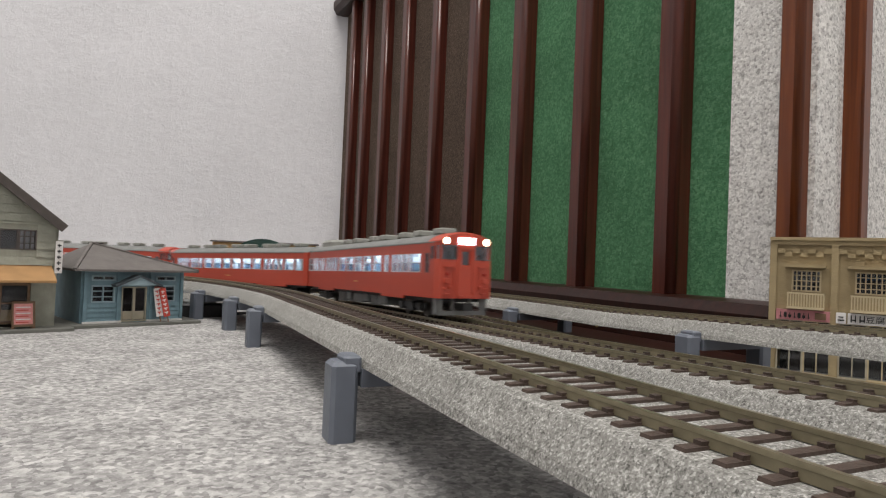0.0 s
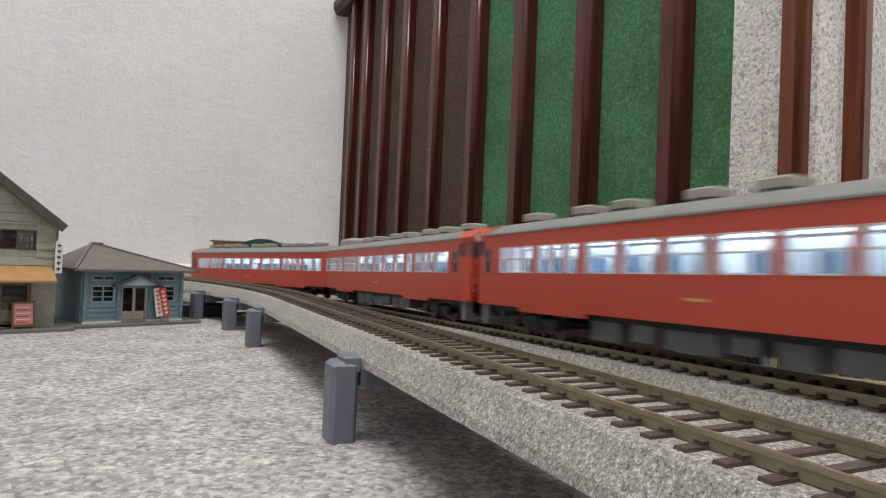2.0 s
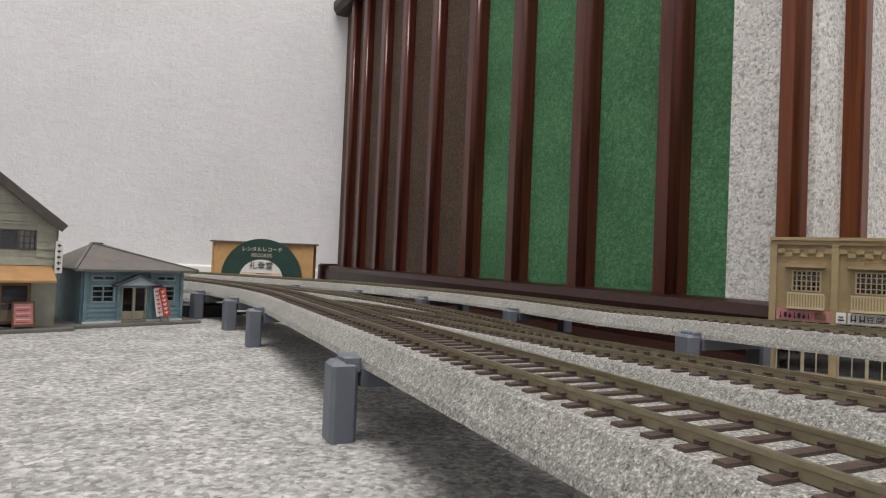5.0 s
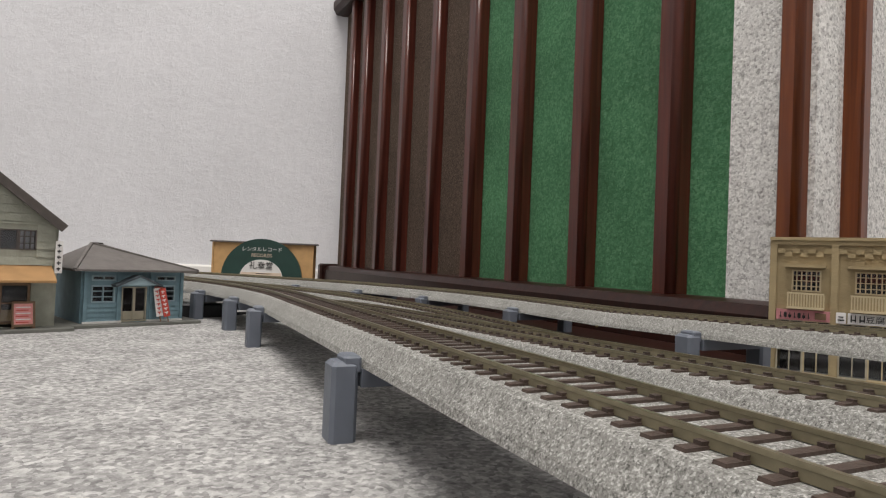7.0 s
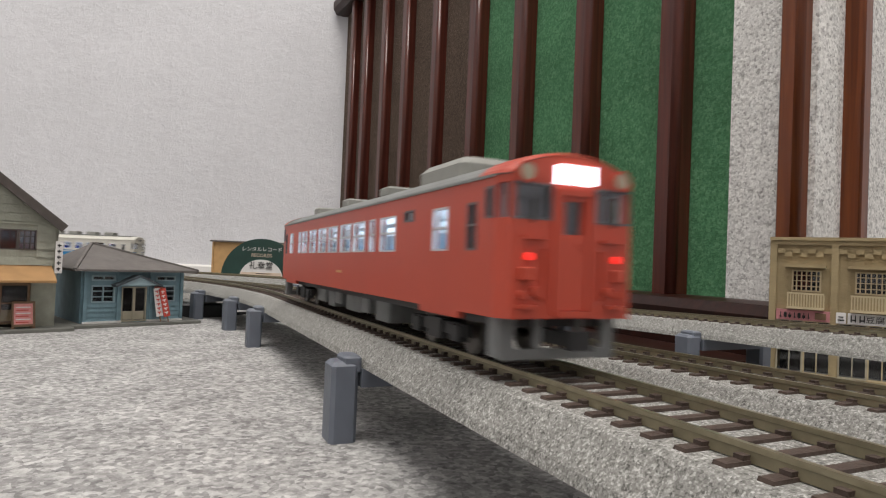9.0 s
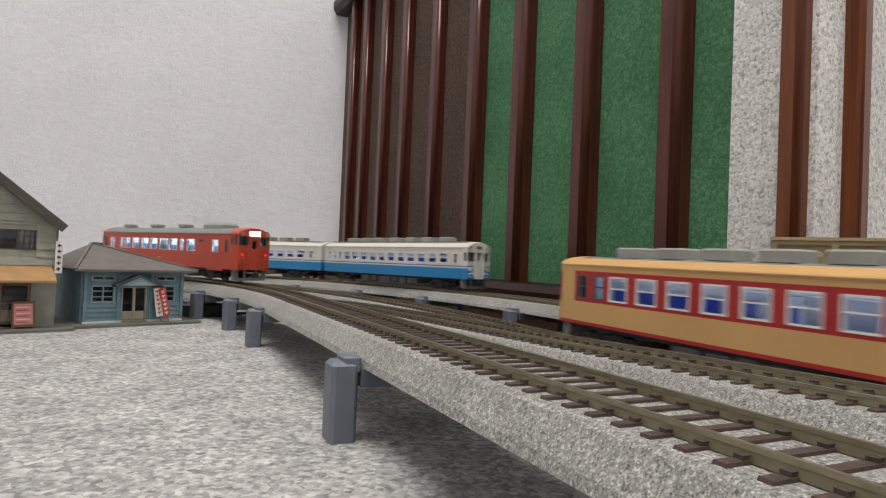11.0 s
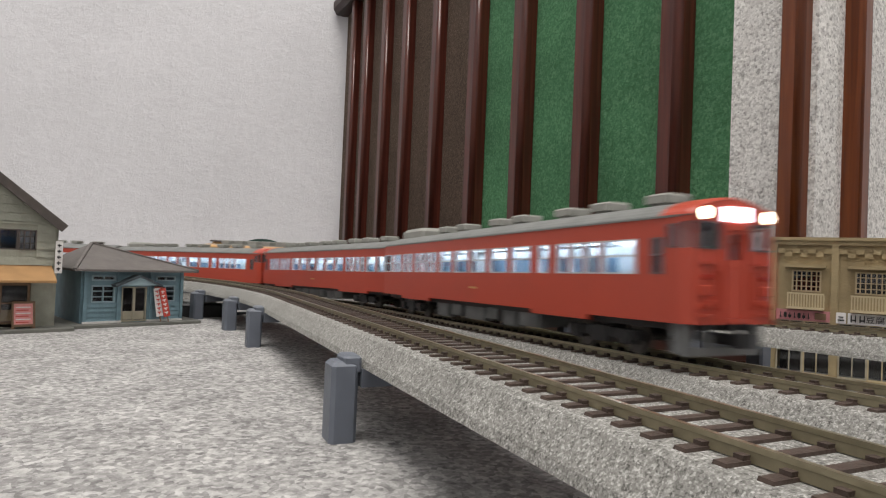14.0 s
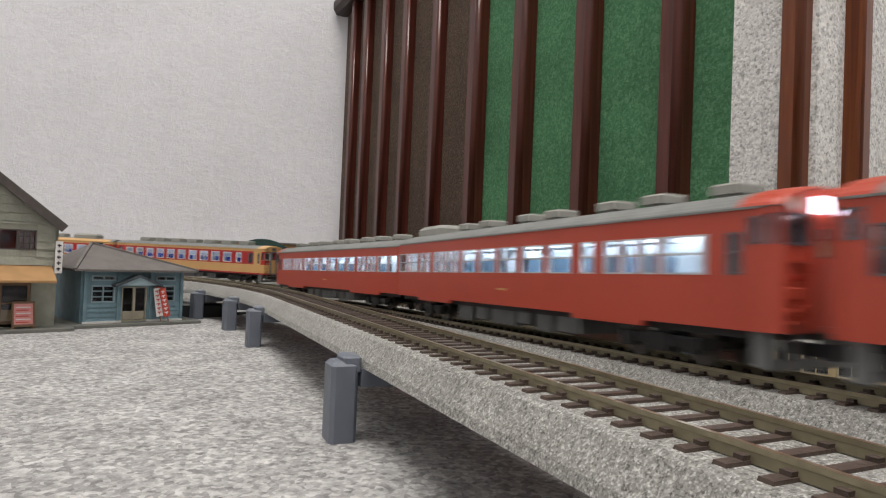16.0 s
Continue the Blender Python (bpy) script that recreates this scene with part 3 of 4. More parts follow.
    for x in vents:
        if aircon and abs(x - aircon) < 13:
            continue
        if red:
            v = Shape().soft(x - HL - 2.9, x - HL + 2.9, -2.9, 2.9, 26.5, 28.2, 0.35).box(x - HL - 2.2, x - HL + 2.2, -2.3, 2.3, 25.0, 26.6)
        else:
            h = 4.4 if cream else 4.0
            dz = -0.9 if cream else 0.0
            v = Shape().soft(x - HL - h, x - HL + h, -3.5, 3.5, 26.3 + dz, 29.0 + dz, 0.4).box(x - HL - h + 1.2, x - HL + h - 1.2, -2.8, 2.8, 24.5, 26.4 + dz)
        part("roof_vent", scaled(v), VENTGREY, car)
    if aircon:
        part("cooler", scaled(Shape().soft(aircon - HL - cooler, aircon - HL + cooler, -5.2, 5.2, 24.6, 28.6, 1.1)), VENTGREY, car, "long grey roof cooler")
    # windows: frame and pane
    for a, b, za, zb in wins:
        for sgn in (-1, 1):
            x0, x1 = a - HL, b - HL
            y0, y1 = (-HW - 0.08, -HW + 0.5) if sgn < 0 else (HW - 0.5, HW + 0.08)
            t = 0.42 if not red else 0.28
            mid = (za + zb) / 2
            cuts = [(t, x1 - x0 - t, za + t, mid), (t, x1 - x0 - t, mid + 0.32, zb - t)] if zb - za > 4 else [(t, x1 - x0 - t, za + t, zb - t)]
            fr = Shape().wall((x0, y1), (x1, y1), za, zb, y1 - y0, cuts)
            w = part("window", scaled(fr), (FRAMEDARK if zb - za < 4 or b - a < 3 else FRAME) if red else (FRAMEDARK if b - a < 4.5 and cream else WHITEPAINT), car, "silver window frame" if red else "white window frame")
            yc = sgn * (HW - 0.25)
            part("pane", scaled(Shape().box(x0 + t, x1 - t, yc - 0.08, yc + 0.08, za + t, zb - t)), PANE, w).visible_shadow = False
            # low windows get an added black backing that paints them unlit
            if zb - za < 3:
                yb = sgn * (HW - 1.5)
                part("unlit_backing", scaled(Shape().box(x0 - 0.6, x1 + 0.6, yb - 0.15, yb + 0.15, za - 0.6, zb + 0.6)), BLACKPLASTIC, w, "black backing added so the small window reads as unlit")
    if red:
        for x0, x1 in steps:
            for sgn in (-1, 1):
                y0, y1 = sorted((sgn * (HW - 0.9), sgn * HW))
                part("door_step", scaled(Shape().box(x0 - HL, x1 - HL, y0, y1, ZB - 0.9, ZB + 0.02)), VERMILION, car)
    # interior
    inn = Shape().box(-HL + 1.5, HL - 1.5, -HW + 1.0, HW - 1.0, 8.6, 9.2).box(-0.4, 0.4, -HW + 1, HW - 1, 9.2, 22.6)
    for cab, sgn in zip(cab_ends, (-1, 1)):
        xx = sgn * (HL - (13 if cab else 5))
        inn.box(xx - 0.3, xx + 0.3, -HW + 1, HW - 1, 9.2, 22.6)
    # lengthwise centre partition added as a reflector to brighten the windows
    inn.box(-HL + 15, HL - 15, -0.25, 0.25, 9.2, 20.4)
    part("interior", scaled(inn), INNER, car, "pale cabin lining with an added centre partition that brightens the windows")
    part("inner_ceiling", scaled(Shape().box(-HL + 1.5, HL - 1.5, -HW + 1.0, HW - 1.0, 22.2, 22.6)), INNER, car)
    if lit:
        strip = Shape()
        x = -HL + 16
        while x < HL - 24:
            strip.box(x, x + 7.5, -3.0, 3.0, 21.0, 22.1)
            x += 11.0
        part("cabin_lamp", scaled(strip), CABINDIM if dim else CABINLIGHT, car, "glowing white cabin light strip")
    if seats:
        st = Shape()
        x = -HL + 20
        while x < HL - 22:
            for sgn in (-1, 1):
                y0, y1 = sorted((sgn * 3.0, sgn * (HW - 1.1)))
                st.box(x, x + 2.6, y0, y1, 9.2, 11.6).box(x + 2.6, x + 3.6, y0, y1, 9.2, 17.0).box(x + 3.6, x + 6.2, y0, y1, 9.2, 11.6)
            x += 9.3
        part("seats", scaled(st), SEATPALE if red else SEATBLUE, car, "pale blue bench seats" if red else "bright blue bench seats")
    for sgn in (-1, 1):
        y0, y1 = sorted((sgn * (HW - 1.3), sgn * (HW - 4.0)))
        rack = Shape().box(-HL + 20, HL - 20, y0, y1, 18.9, 19.15)
        for i in range(9):
            x = -HL + 22 + i * (2 * HL - 44) / 8
            rack.box(x - 0.2, x + 0.2, y0, y1, 19.15, 22.2)
        part("luggage_rack", scaled(rack), FRAME, car, "thin metal luggage rack")
    # cab faces
    for cab, sgn, lamp in zip(cab_ends, (-1, 1), lamps):
        m = Matrix.Scale(sgn, 4, (1, 0, 0))
        if cab:
            za, zb = SCREEN[style]
            for y0, y1 in ((-8.5, -3.1), (3.1, 8.5)):
                fr = Shape().box(HL - 0.7, HL + 0.06, y0, y1, za - 0.1, za + 0.16, m).box(HL - 0.7, HL + 0.06, y0, y1, zb - 0.16, zb + 0.1, m)
                fr.box(HL - 0.7, HL + 0.06, y0, y0 + 0.22, za + 0.16, zb - 0.16, m).box(HL - 0.7, HL + 0.06, y1 - 0.22, y1, za + 0.16, zb - 0.16, m)
                part("windscreen_frame", scaled(fr), FRAME if cream else FRAMEDARK, car)
                part("windscreen", scaled(Shape().box(HL - 0.6, HL - 0.45, y0 + 0.1, y1 - 0.1, za, zb, m)), PANE, car, "clear cab windscreen").visible_shadow = False
                q = 1 if y0 > 0 else -1
                wrap = Shape().add([m @ Vector(p) for p in ((HL - 0.35, q * (HW - 1.2), za), (HL - 0.35, q * (HW - 1.2), zb), (HL - NOSE, q * (HW - 0.45), zb), (HL - NOSE, q * (HW - 0.45), za))], [(0, 1, 2, 3)])
                part("quarter_pane", scaled(wrap), PANE, car, "clear wrap-round corner pane").visible_shadow = False
                wiper = Shape().box(HL + 0.05, HL + 0.25, q * 5.8 - 0.1, q * 5.8 + 0.1, za - 0.5, za + 2.3, m)
                part("wiper", scaled(wiper), BLACKPLASTIC, car, "thin black wiper")
            part("door_pane", scaled(Shape().box(HL - 0.6, HL - 0.45, -1.4, 1.4, 16.3, 20.5, m)), PANE, car, "clear gangway door pane").visible_shadow = False
            post = Shape()
            w = 2.9 if not red else 2.5
            out = 0.9 if not red else 0.4
            for q in (-1, 1):
                post.box(HL - 0.2, HL + out, q * w - 0.4, q * w + 0.4, 6.9, 21.4, m)
            post.box(HL - 0.2, HL + out, -w, w, 21.0, 21.7, m).box(HL - 0.2, HL + out, -w, w, 6.6, 7.3, m)
            part("gangway_frame", scaled(post), {"red": VERMILION, "cream": PILOTGREY, "blue": IVORY}[style], car, "" if red else "grey gangway frame")
            door = Shape().box(HL - 0.2, HL + 0.12, -2.0, 2.0, 7.4, 16.0, m).box(HL - 0.1, HL + 0.3, -1.1, -0.4, 14.9, 15.4, m)
            part("gangway_door", scaled(door), {"red": VERMILION, "cream": CREAM, "blue": IVORY}[style], car)
            paint = {"red": VERMILION, "cream": CREAM, "blue": IVORY}[style]
            for q in (-1, 1):
                part("face_step", scaled(Shape().box(HL - 0.1, HL + 0.55, q * 5.6 - 1.5, q * 5.6 + 1.5, 15.6, 16.0, m)), paint, car)
                part("jumper_box", scaled(Shape().soft(q * 6.6 - 0.8, q * 6.6 + 0.8, -0.8, 0.8, 0.0, 0.8, 0.15, m @ Matrix.Translation((HL - 0.1, 0, 11.6)) @ Matrix(((0, 0, 1, 0), (1, 0, 0, 0), (0, 1, 0, 0), (0, 0, 0, 1))))), paint, car)
                part("handrail", scaled(Shape().box(HL + 0.2, HL + 0.5, q * 4.1 - 0.13, q * 4.1 + 0.13, 8.6, 14.6, m).box(HL - 0.1, HL + 0.3, q * 4.1 - 0.13, q * 4.1 + 0.13, 8.6, 8.9, m).box(HL - 0.1, HL + 0.3, q * 4.1 - 0.13, q * 4.1 + 0.13, 14.3, 14.6, m)), paint, car)
                part("hose_socket", scaled(Shape().cyl((q * 5.3, 9.6), 0.6, "x", HL - 0.2, HL + 0.7, 10, m).cyl((q * 7.1, 9.2), 0.5, "x", HL - 0.2, HL + 0.6, 10, m)), paint, car)
                part("lower_step", scaled(Shape().box(HL - 0.1, HL + 0.6, q * 6.4 - 1.3, q * 6.4 + 1.3, 7.6, 8.0, m)), paint, car)
                lx, lz = (6.8, 23.4) if red else (6.3, 23.2)
                up = Shape().cyl((q * lx, lz), 1.0 if red else 0.85, "x", HL - 1.4, HL + 0.35, 16, m)
                part("headlamp", scaled(up), HEADLIGHT if lamp == "head" else LENS, car, "lit warm white headlamp" if lamp == "head" else "dark headlamp")
                rim = Shape()
                for i in range(16):
                    t0, t1 = 2 * math.pi * i / 16, 2 * math.pi * (i + 1) / 16
                    ro, ri = 1.3, 1.02
                    rim.add([m @ Vector((x, q * lx + r * math.cos(t), lz + r * math.sin(t))) for x in (HL - 0.5, HL + 0.4) for t in (t0, t1) for r in (ri, ro)], [(4, 5, 7, 6), (0, 4, 6, 2), (1, 3, 7, 5), (0, 2, 3, 1)])
                part("lamp_rim", scaled(rim), paint, car)
                tl = Shape().cyl((q * 6.3, 13.6), 0.45, "x", HL - 0.4, HL + 0.6, 12, m)
                part("tail_lamp", scaled(tl), TAILLIGHT if lamp == "tail" else (REDLENS if red else LENS), car, "glowing red tail lamp" if lamp == "tail" else "")
            part("destination_sign", scaled(Shape().box(HL - 0.8, HL + 0.4, -2.8, 2.8, 22.4, 24.6, m) if red else Shape().box(HL - 0.8, HL + 0.4, -2.0, 2.0, 22.4, 24.0, m)), SIGNLIGHT if lamp in ("head", "tail", "sign") else FRAMEDARK, car, "glowing white destination sign" if lamp else "dark destination sign")
            pilot = Shape().wall((HL - 3.0, -8.2), (HL - 3.0, 8.2), 1.3, ZB, 0.8, [(1.8, 4.8, 2.6, ZB), (5.7, 10.7, 2.6, ZB), (11.6, 14.6, 2.6, ZB)], m)
            for q in (-1, 1):
                pilot.box(HL - 4.8, HL - 2.2, q * 8.0 - 0.4, q * 8.2 + 0.4, 1.6, ZB, m)
            part("pilot", scaled(pilot), PILOTGREY, car, "grey snow plough pilot")
        else:
            bel = Shape().box(HL - 0.1, HL + 1.5, -2.9, -2.2, 7.0, 20.6, m).box(HL - 0.1, HL + 1.5, 2.2, 2.9, 7.0, 20.6, m).box(HL - 0.1, HL + 1.5, -2.2, 2.2, 20.0, 20.6, m)
            part("gangway_bellows", scaled(bel), {"red": VERMILION, "cream": CREAM, "blue": IVORY}[style], car, "painted gangway frame")
            part("end_door", scaled(Shape().box(HL - 0.1, HL + 0.2, -2.2, 2.2, 7.0, 20.0, m)), FRAMEDARK, car, "dark gangway door")
        part("coupler", scaled(Shape().box(HL - 6, HL + 2.0, -0.9, 0.9, 3.2, 4.8, m).box(HL + 0.6, HL + 2.2, -1.5, 1.5, 2.9, 5.1, m)), BLACKPLASTIC, car, "black coupler")
    if red:
        for sgn in (-1, 1):
            part("marking", scaled(Shape().box(-2.2, 2.2, *sorted((sgn * (HW - 0.05), sgn * (HW + 0.04))), 9.9, 10.4)), CREAM, car, "small pale marking")
    # underframe
    part("underframe", scaled(Shape().box(-HL + 3, HL - 3, -7.6, 7.6, 5.2, 8.8)), BLACKPLASTIC, car, "black underframe")
    eq = ((-27, -19, 7.4, 1.6), (-16, -10.5, 7.8, 2.4), (-9, 2, 7.2, 1.9), (4, 9, 7.9, 2.8), (11, 17, 7.4, 1.7), (19, 27, 7.7, 2.3))
    for x0, x1, w, z in eq:
        part("equipment_box", scaled(Shape().soft(x0, x1, -w, w, z, 5.6, 0.4)), UNDERGREY, car, "dark grey equipment box")
    for bx in (-47.0, 47.0):
        bog = Shape()
        for sgn in (-1, 1):
            bog.box(bx - 9.5, bx + 9.5, sgn * 6.5 - 0.6, sgn * 6.5 + 0.6, 2.6, 4.3).box(bx - 2.5, bx + 2.5, sgn * 6.7 - 0.8, sgn * 6.7 + 0.8, 1.7, 4.6)
            for q in (-7, 7):
                bog.box(bx + q - 1.5, bx + q + 1.5, sgn * 6.8 - 0.8, sgn * 6.8 + 0.8, 1.9, 4.1)
        bog.box(bx - 2, bx + 2, -6, 6, 2.8, 5.4)
        bogie = part("bogie", scaled(bog), BLACKPLASTIC, car, "black bogie")
        for q in (-7, 7):
            wh = Shape()
            for sgn in (-1, 1):
                wh.cyl((bx + q, 2.9), 2.9, "y", sgn * 4.3 - 0.5, sgn * 4.3 + 0.5, 16)
            wh.cyl((bx + q, 2.9), 0.6, "y", -4, 4, 8)
            part("wheelset", scaled(wh), WHEELMETAL, bogie, "dark metal wheels")
    return car


def rowwins(spec, za=13.9, zb=19.8):
    return [(a, b, *(z if z else (za, zb))) for a, b, *z0 in spec for z in [z0 and z0[0]]]


FRONT_WINS = rowwins([(2.4, 9.6), (10.8, 18.6), (20.2, 23.8), (24.6, 28.4), (30.6, 34.4), (35.0, 38.6), (39.2, 43.0), (43.6, 47.2), (49.0, 57.0), (58.6, 66.8), (68.4, 76.6), (78.4, 86.8), (88.6, 96.6), (99.4, 103.4), (106, 110), (110.6, 114.6), (115.2, 119.2), (119.9, 128.8), (132.2, 134.8), (135.7, 137.9, (18.0, 21.8))])
REAR_WINS = rowwins([(2.3, 4.5, (18.0, 21.8)), (5.4, 8.0), (12.4, 16.6), (17.1, 21.2), (21.8, 26.0), (28.0, 32.0), (32.6, 36.8), (37.8, 41.6), (44.0, 52.4), (54.0, 62.4), (64.0, 72.2), (73.8, 82.4), (84.2, 92.4), (94.0, 101.8), (104.2, 107.8), (108.6, 112.2), (113.2, 116.6), (117.4, 120.8), (122.4, 130.0), (131.0, 137.6)])
SINGLE_WINS = rowwins([(2.3, 4.5, (18.0, 21.8)), (6.6, 9.2), (15, 20), (27.3, 31.6, (18.8, 20.6)), (35.4, 43.2), (46, 49.6), (52.2, 60.3), (61.8, 70.2), (72.5, 80.8), (82.6, 90.8), (93.2, 100.8), (103.4, 110.2), (111.5, 115), (122.5, 127.5), (132.0, 134.6), (135.7, 137.9, (18.0, 21.8))], 14.2, 20.2)
LEAD_WINS = rowwins([(3.0, 6.6), (10.4, 14.0)] + [(19.6 + 10.1 * i, 26.5 + 10.1 * i) for i in range(10)] + [(119.4, 123.6), (126.2, 130.6)], 13.6, 20.2)
TAIL_WINS = rowwins([(3.4, 5.0), (9.0, 12.6), (18.6, 23.2)] + [(27.4 + 10.4 * i, 34.6 + 10.4 * i) for i in range(10)] + [(132.4, 136.2)], 13.6, 20.2)
BLUE_WINS = rowwins([(6.6, 9.8), (12.4, 16.0), (18.2, 22.4)] + [(25.2 + 9.2 * i, 32.0 + 9.2 * i) for i in range(11)] + [(128.0, 131.5)], 14.5, 20.1)

GA, GC, GD = "vermilion train cars", "blue and white train cars", "cream and red train cars"
FRONT_VENTS = (35.5, 48, 68, 79.5, 98, 110.5, 126)
REAR_VENTS = (14, 33, 45.5, 64, 77, 95, 107.5, 123.5)
REAR_STEPS = ((21, 44), (98, 124))
A1 = railcar("railcar", "vermilion model railcar with lit headlamps leading a train on the track", GA, "red", FRONT_WINS, (False, True), lamps=("", "head"), aircon=16, vents=FRONT_VENTS)
A2 = railcar("railcar", "vermilion model railcar with glowing windows coupled in a train", GA, "red", REAR_WINS, (True, False), lamps=("sign", ""), vents=REAR_VENTS, steps=REAR_STEPS)
A3 = railcar("railcar", "vermilion model railcar with glowing windows and lit destination sign", GA, "red", FRONT_WINS, (False, True), lamps=("", "sign"), aircon=16, vents=FRONT_VENTS)
A4 = railcar("railcar", "vermilion model railcar with red tail lamps ending a train", GA, "red", REAR_WINS, (True, False), lamps=("tail", ""), vents=REAR_VENTS, steps=REAR_STEPS)
B1 = railcar("railcar", "single vermilion model railcar with red tail lamps and roof cooler", "", "red", SINGLE_WINS, (True, True), lamps=("tail", "head"), aircon=28.5, cooler=8.6, vents=(62, 92, 124), steps=((11, 24), (117, 131)))
WIDE_SHORT = tuple(23.5 + 15.0 * i for i in range(7))
HL = 69.0
C1 = railcar("railcar", "ivory and blue model railcar leading its train, dim cabin", GC, "blue", BLUE_WINS, (False, True), lamps=("", ""), dim=True, vents=WIDE_SHORT)
C2 = railcar("railcar", "ivory and blue model railcar ending its train, dim cabin", GC, "blue", BLUE_WINS, (True, False), lamps=("", ""), dim=True, vents=WIDE_SHORT)
HL = 70.1
D1 = railcar("railcar", "cream and red model express railcar with blue seats inside", GD, "cream", LEAD_WINS, (False, True), lamps=("", ""), dim=True, aircon=24, shoulder=True, vents=tuple(45 + 14.6 * i for i in range(6)))
D2 = railcar("railcar", "cream and red model express railcar with dark cab ending its train", GD, "cream", TAIL_WINS, (True, False), lamps=("", ""), dim=True, vents=tuple(23 + 15.8 * i for i in range(7)))

# ---------------------------------------------------------------- model buildings
GREYBOARD = mat("grey_green_board", (0.305, 0.31, 0.255), 0.7, 0, 0.12, 250, 0.25, 1200, rand=0.06)
BLUEBOARD = mat("blue_board", (0.155, 0.25, 0.29), 0.65, 0, 0.12, 250, 0.25, 1200, rand=0.06)
ROOFBROWN = mat("brown_grey_roof", (0.125, 0.112, 0.105), 0.7, 0, 0.12, 220, 0.25, 900)
ROOFEDGE = mat("roof_edge", (0.075, 0.062, 0.055), 0.6, 0, 0.15, 300)
AWNING = mat("tan_awning", (0.36, 0.20, 0.08), 0.65, 0, 0.08, 250)
# near-black for sheets behind house panes: unlit room shade as colour
ROOMSHADE = mat("painted_room_shade", (0.030, 0.028, 0.026), 0.25, 0, 0.2, 150)
PALEWOOD = mat("pale_frame", (0.40, 0.36, 0.27), 0.6, 0, 0.08, 300)
BLUEFRAME = mat("pale_blue_frame", (0.26, 0.35, 0.385), 0.6, 0, 0.06, 300)
BROWNWOOD = mat("brown_door_wood", (0.17, 0.10, 0.055), 0.6, 0, 0.15, 300)
PLATE = mat("grey_base_plate", (0.135, 0.135, 0.120), 0.75, 0, 0.12, 200, 0.2, 900)
PAPER = mat("white_paper", (0.72, 0.70, 0.68), 0.7, 0, 0.04, 300)
PINK = mat("pink_poster", (0.68, 0.28, 0.27), 0.65, 0, 0.12, 900)
REDINK = mat("red_ink", (0.50, 0.06, 0.04), 0.6, 0, 0.1, 900)
BLACKINK = mat("black_ink", (0.02, 0.02, 0.02), 0.6, 0, 0.0)
TAN = mat("tan_render", (0.34, 0.265, 0.145), 0.7, 0, 0.10, 180, 0.25, 1200)
TANLIGHT = mat("light_tan_moulding", (0.52, 0.43, 0.27), 0.6, 0, 0.08, 300)
YELLOWWALL = mat("yellow_wall", (0.54, 0.325, 0.14), 0.7, 0, 0.08, 200)
DARKGREEN = mat("dark_green_sign", (0.014, 0.048, 0.038), 0.5, 0, 0.1, 200)
BEIGE = mat("beige_sign", (0.66, 0.52, 0.40), 0.6, 0, 0.05, 300)
SHOPGLASS = glass("shop_pane")


def plan_frame(origin, along):
    """x along the front, y into the building, z up; along runs so that the building lies to its left."""
    a = Vector((along[0], along[1], 0)).normalized()
    back = Vector((-a.y, a.x, 0))
    return Matrix(((a.x, back.x, 0, origin[0]), (a.y, back.y, 0, origin[1]), (0, 0, 1, 0), (0, 0, 0, 1)))


def boards(house, material, x0, x1, z0, z1, pitch, holes, y=0.0, m=None, name="board"):
    """Overlapping boards on a front at depth y, left out at the openings."""
    z = z0
    while z < z1 - 0.0002:
        t = min(z + pitch, z1)
        xs = sorted({x0, x1, *(h[0] for h in holes), *(h[1] for h in holes)})
        runs, start = [], None
        for a, b in zip(xs, xs[1:]):
            blocked = any(h[0] < (a + b) / 2 < h[1] and h[2] < t - 1e-5 and h[3] > z + 1e-5 for h in holes)
            if not blocked and start is None:
                start = a
            if blocked and start is not None:
                runs.append((start, a))
                start = None
        if start is not None:
            runs.append((start, x1))
        for a, b in runs:
            if b - a < 0.0004:
                continue
            sh = Shape().add([(a, y - 0.00055, z), (b, y - 0.00055, z), (b, y, z), (a, y, z), (a, y - 0.00012, t - 0.00008), (b, y - 0.00012, t - 0.00008), (b, y, t - 0.00008), (a, y, t - 0.00008)], [(0, 1, 5, 4), (0, 3, 2, 1), (4, 5, 6, 7), (0, 4, 7, 3), (1, 2, 6, 5), (2, 3, 7, 6)])
            part(name, sh, material, house, m=m)
        z = t


def window_unit(house, x0, x1, z0, z1, frame, cols=2, rows=2, y=0.0, t=0.0006, m=None, name="window", glazed=True):
    cells = []
    for i in range(cols):
        for j in range(rows):
            a = t if i == 0 else (x1 - x0) * i / cols + t * 0.35
            b = x1 - x0 - t if i == cols - 1 else (x1 - x0) * (i + 1) / cols - t * 0.35
            c = z0 + t if j == 0 else z0 + (z1 - z0) * j / rows + t * 0.3
            d = z1 - t if j == rows - 1 else z0 + (z1 - z0) * (j + 1) / rows - t * 0.3
            cells.append((a, b, c, d))
    sh = Shape().wall((x0, y + 0.0006), (x1, y + 0.0006), z0, z1, 0.0012, cells)
    w = part(name, sh, frame, house, m=m)
    if glazed:
        part("pane", Shape().box(x0 + t, x1 - t, y + 0.0001, y + 0.0002, z0 + t, z1 - t), SHOPGLASS, w).visible_shadow = False
    return w


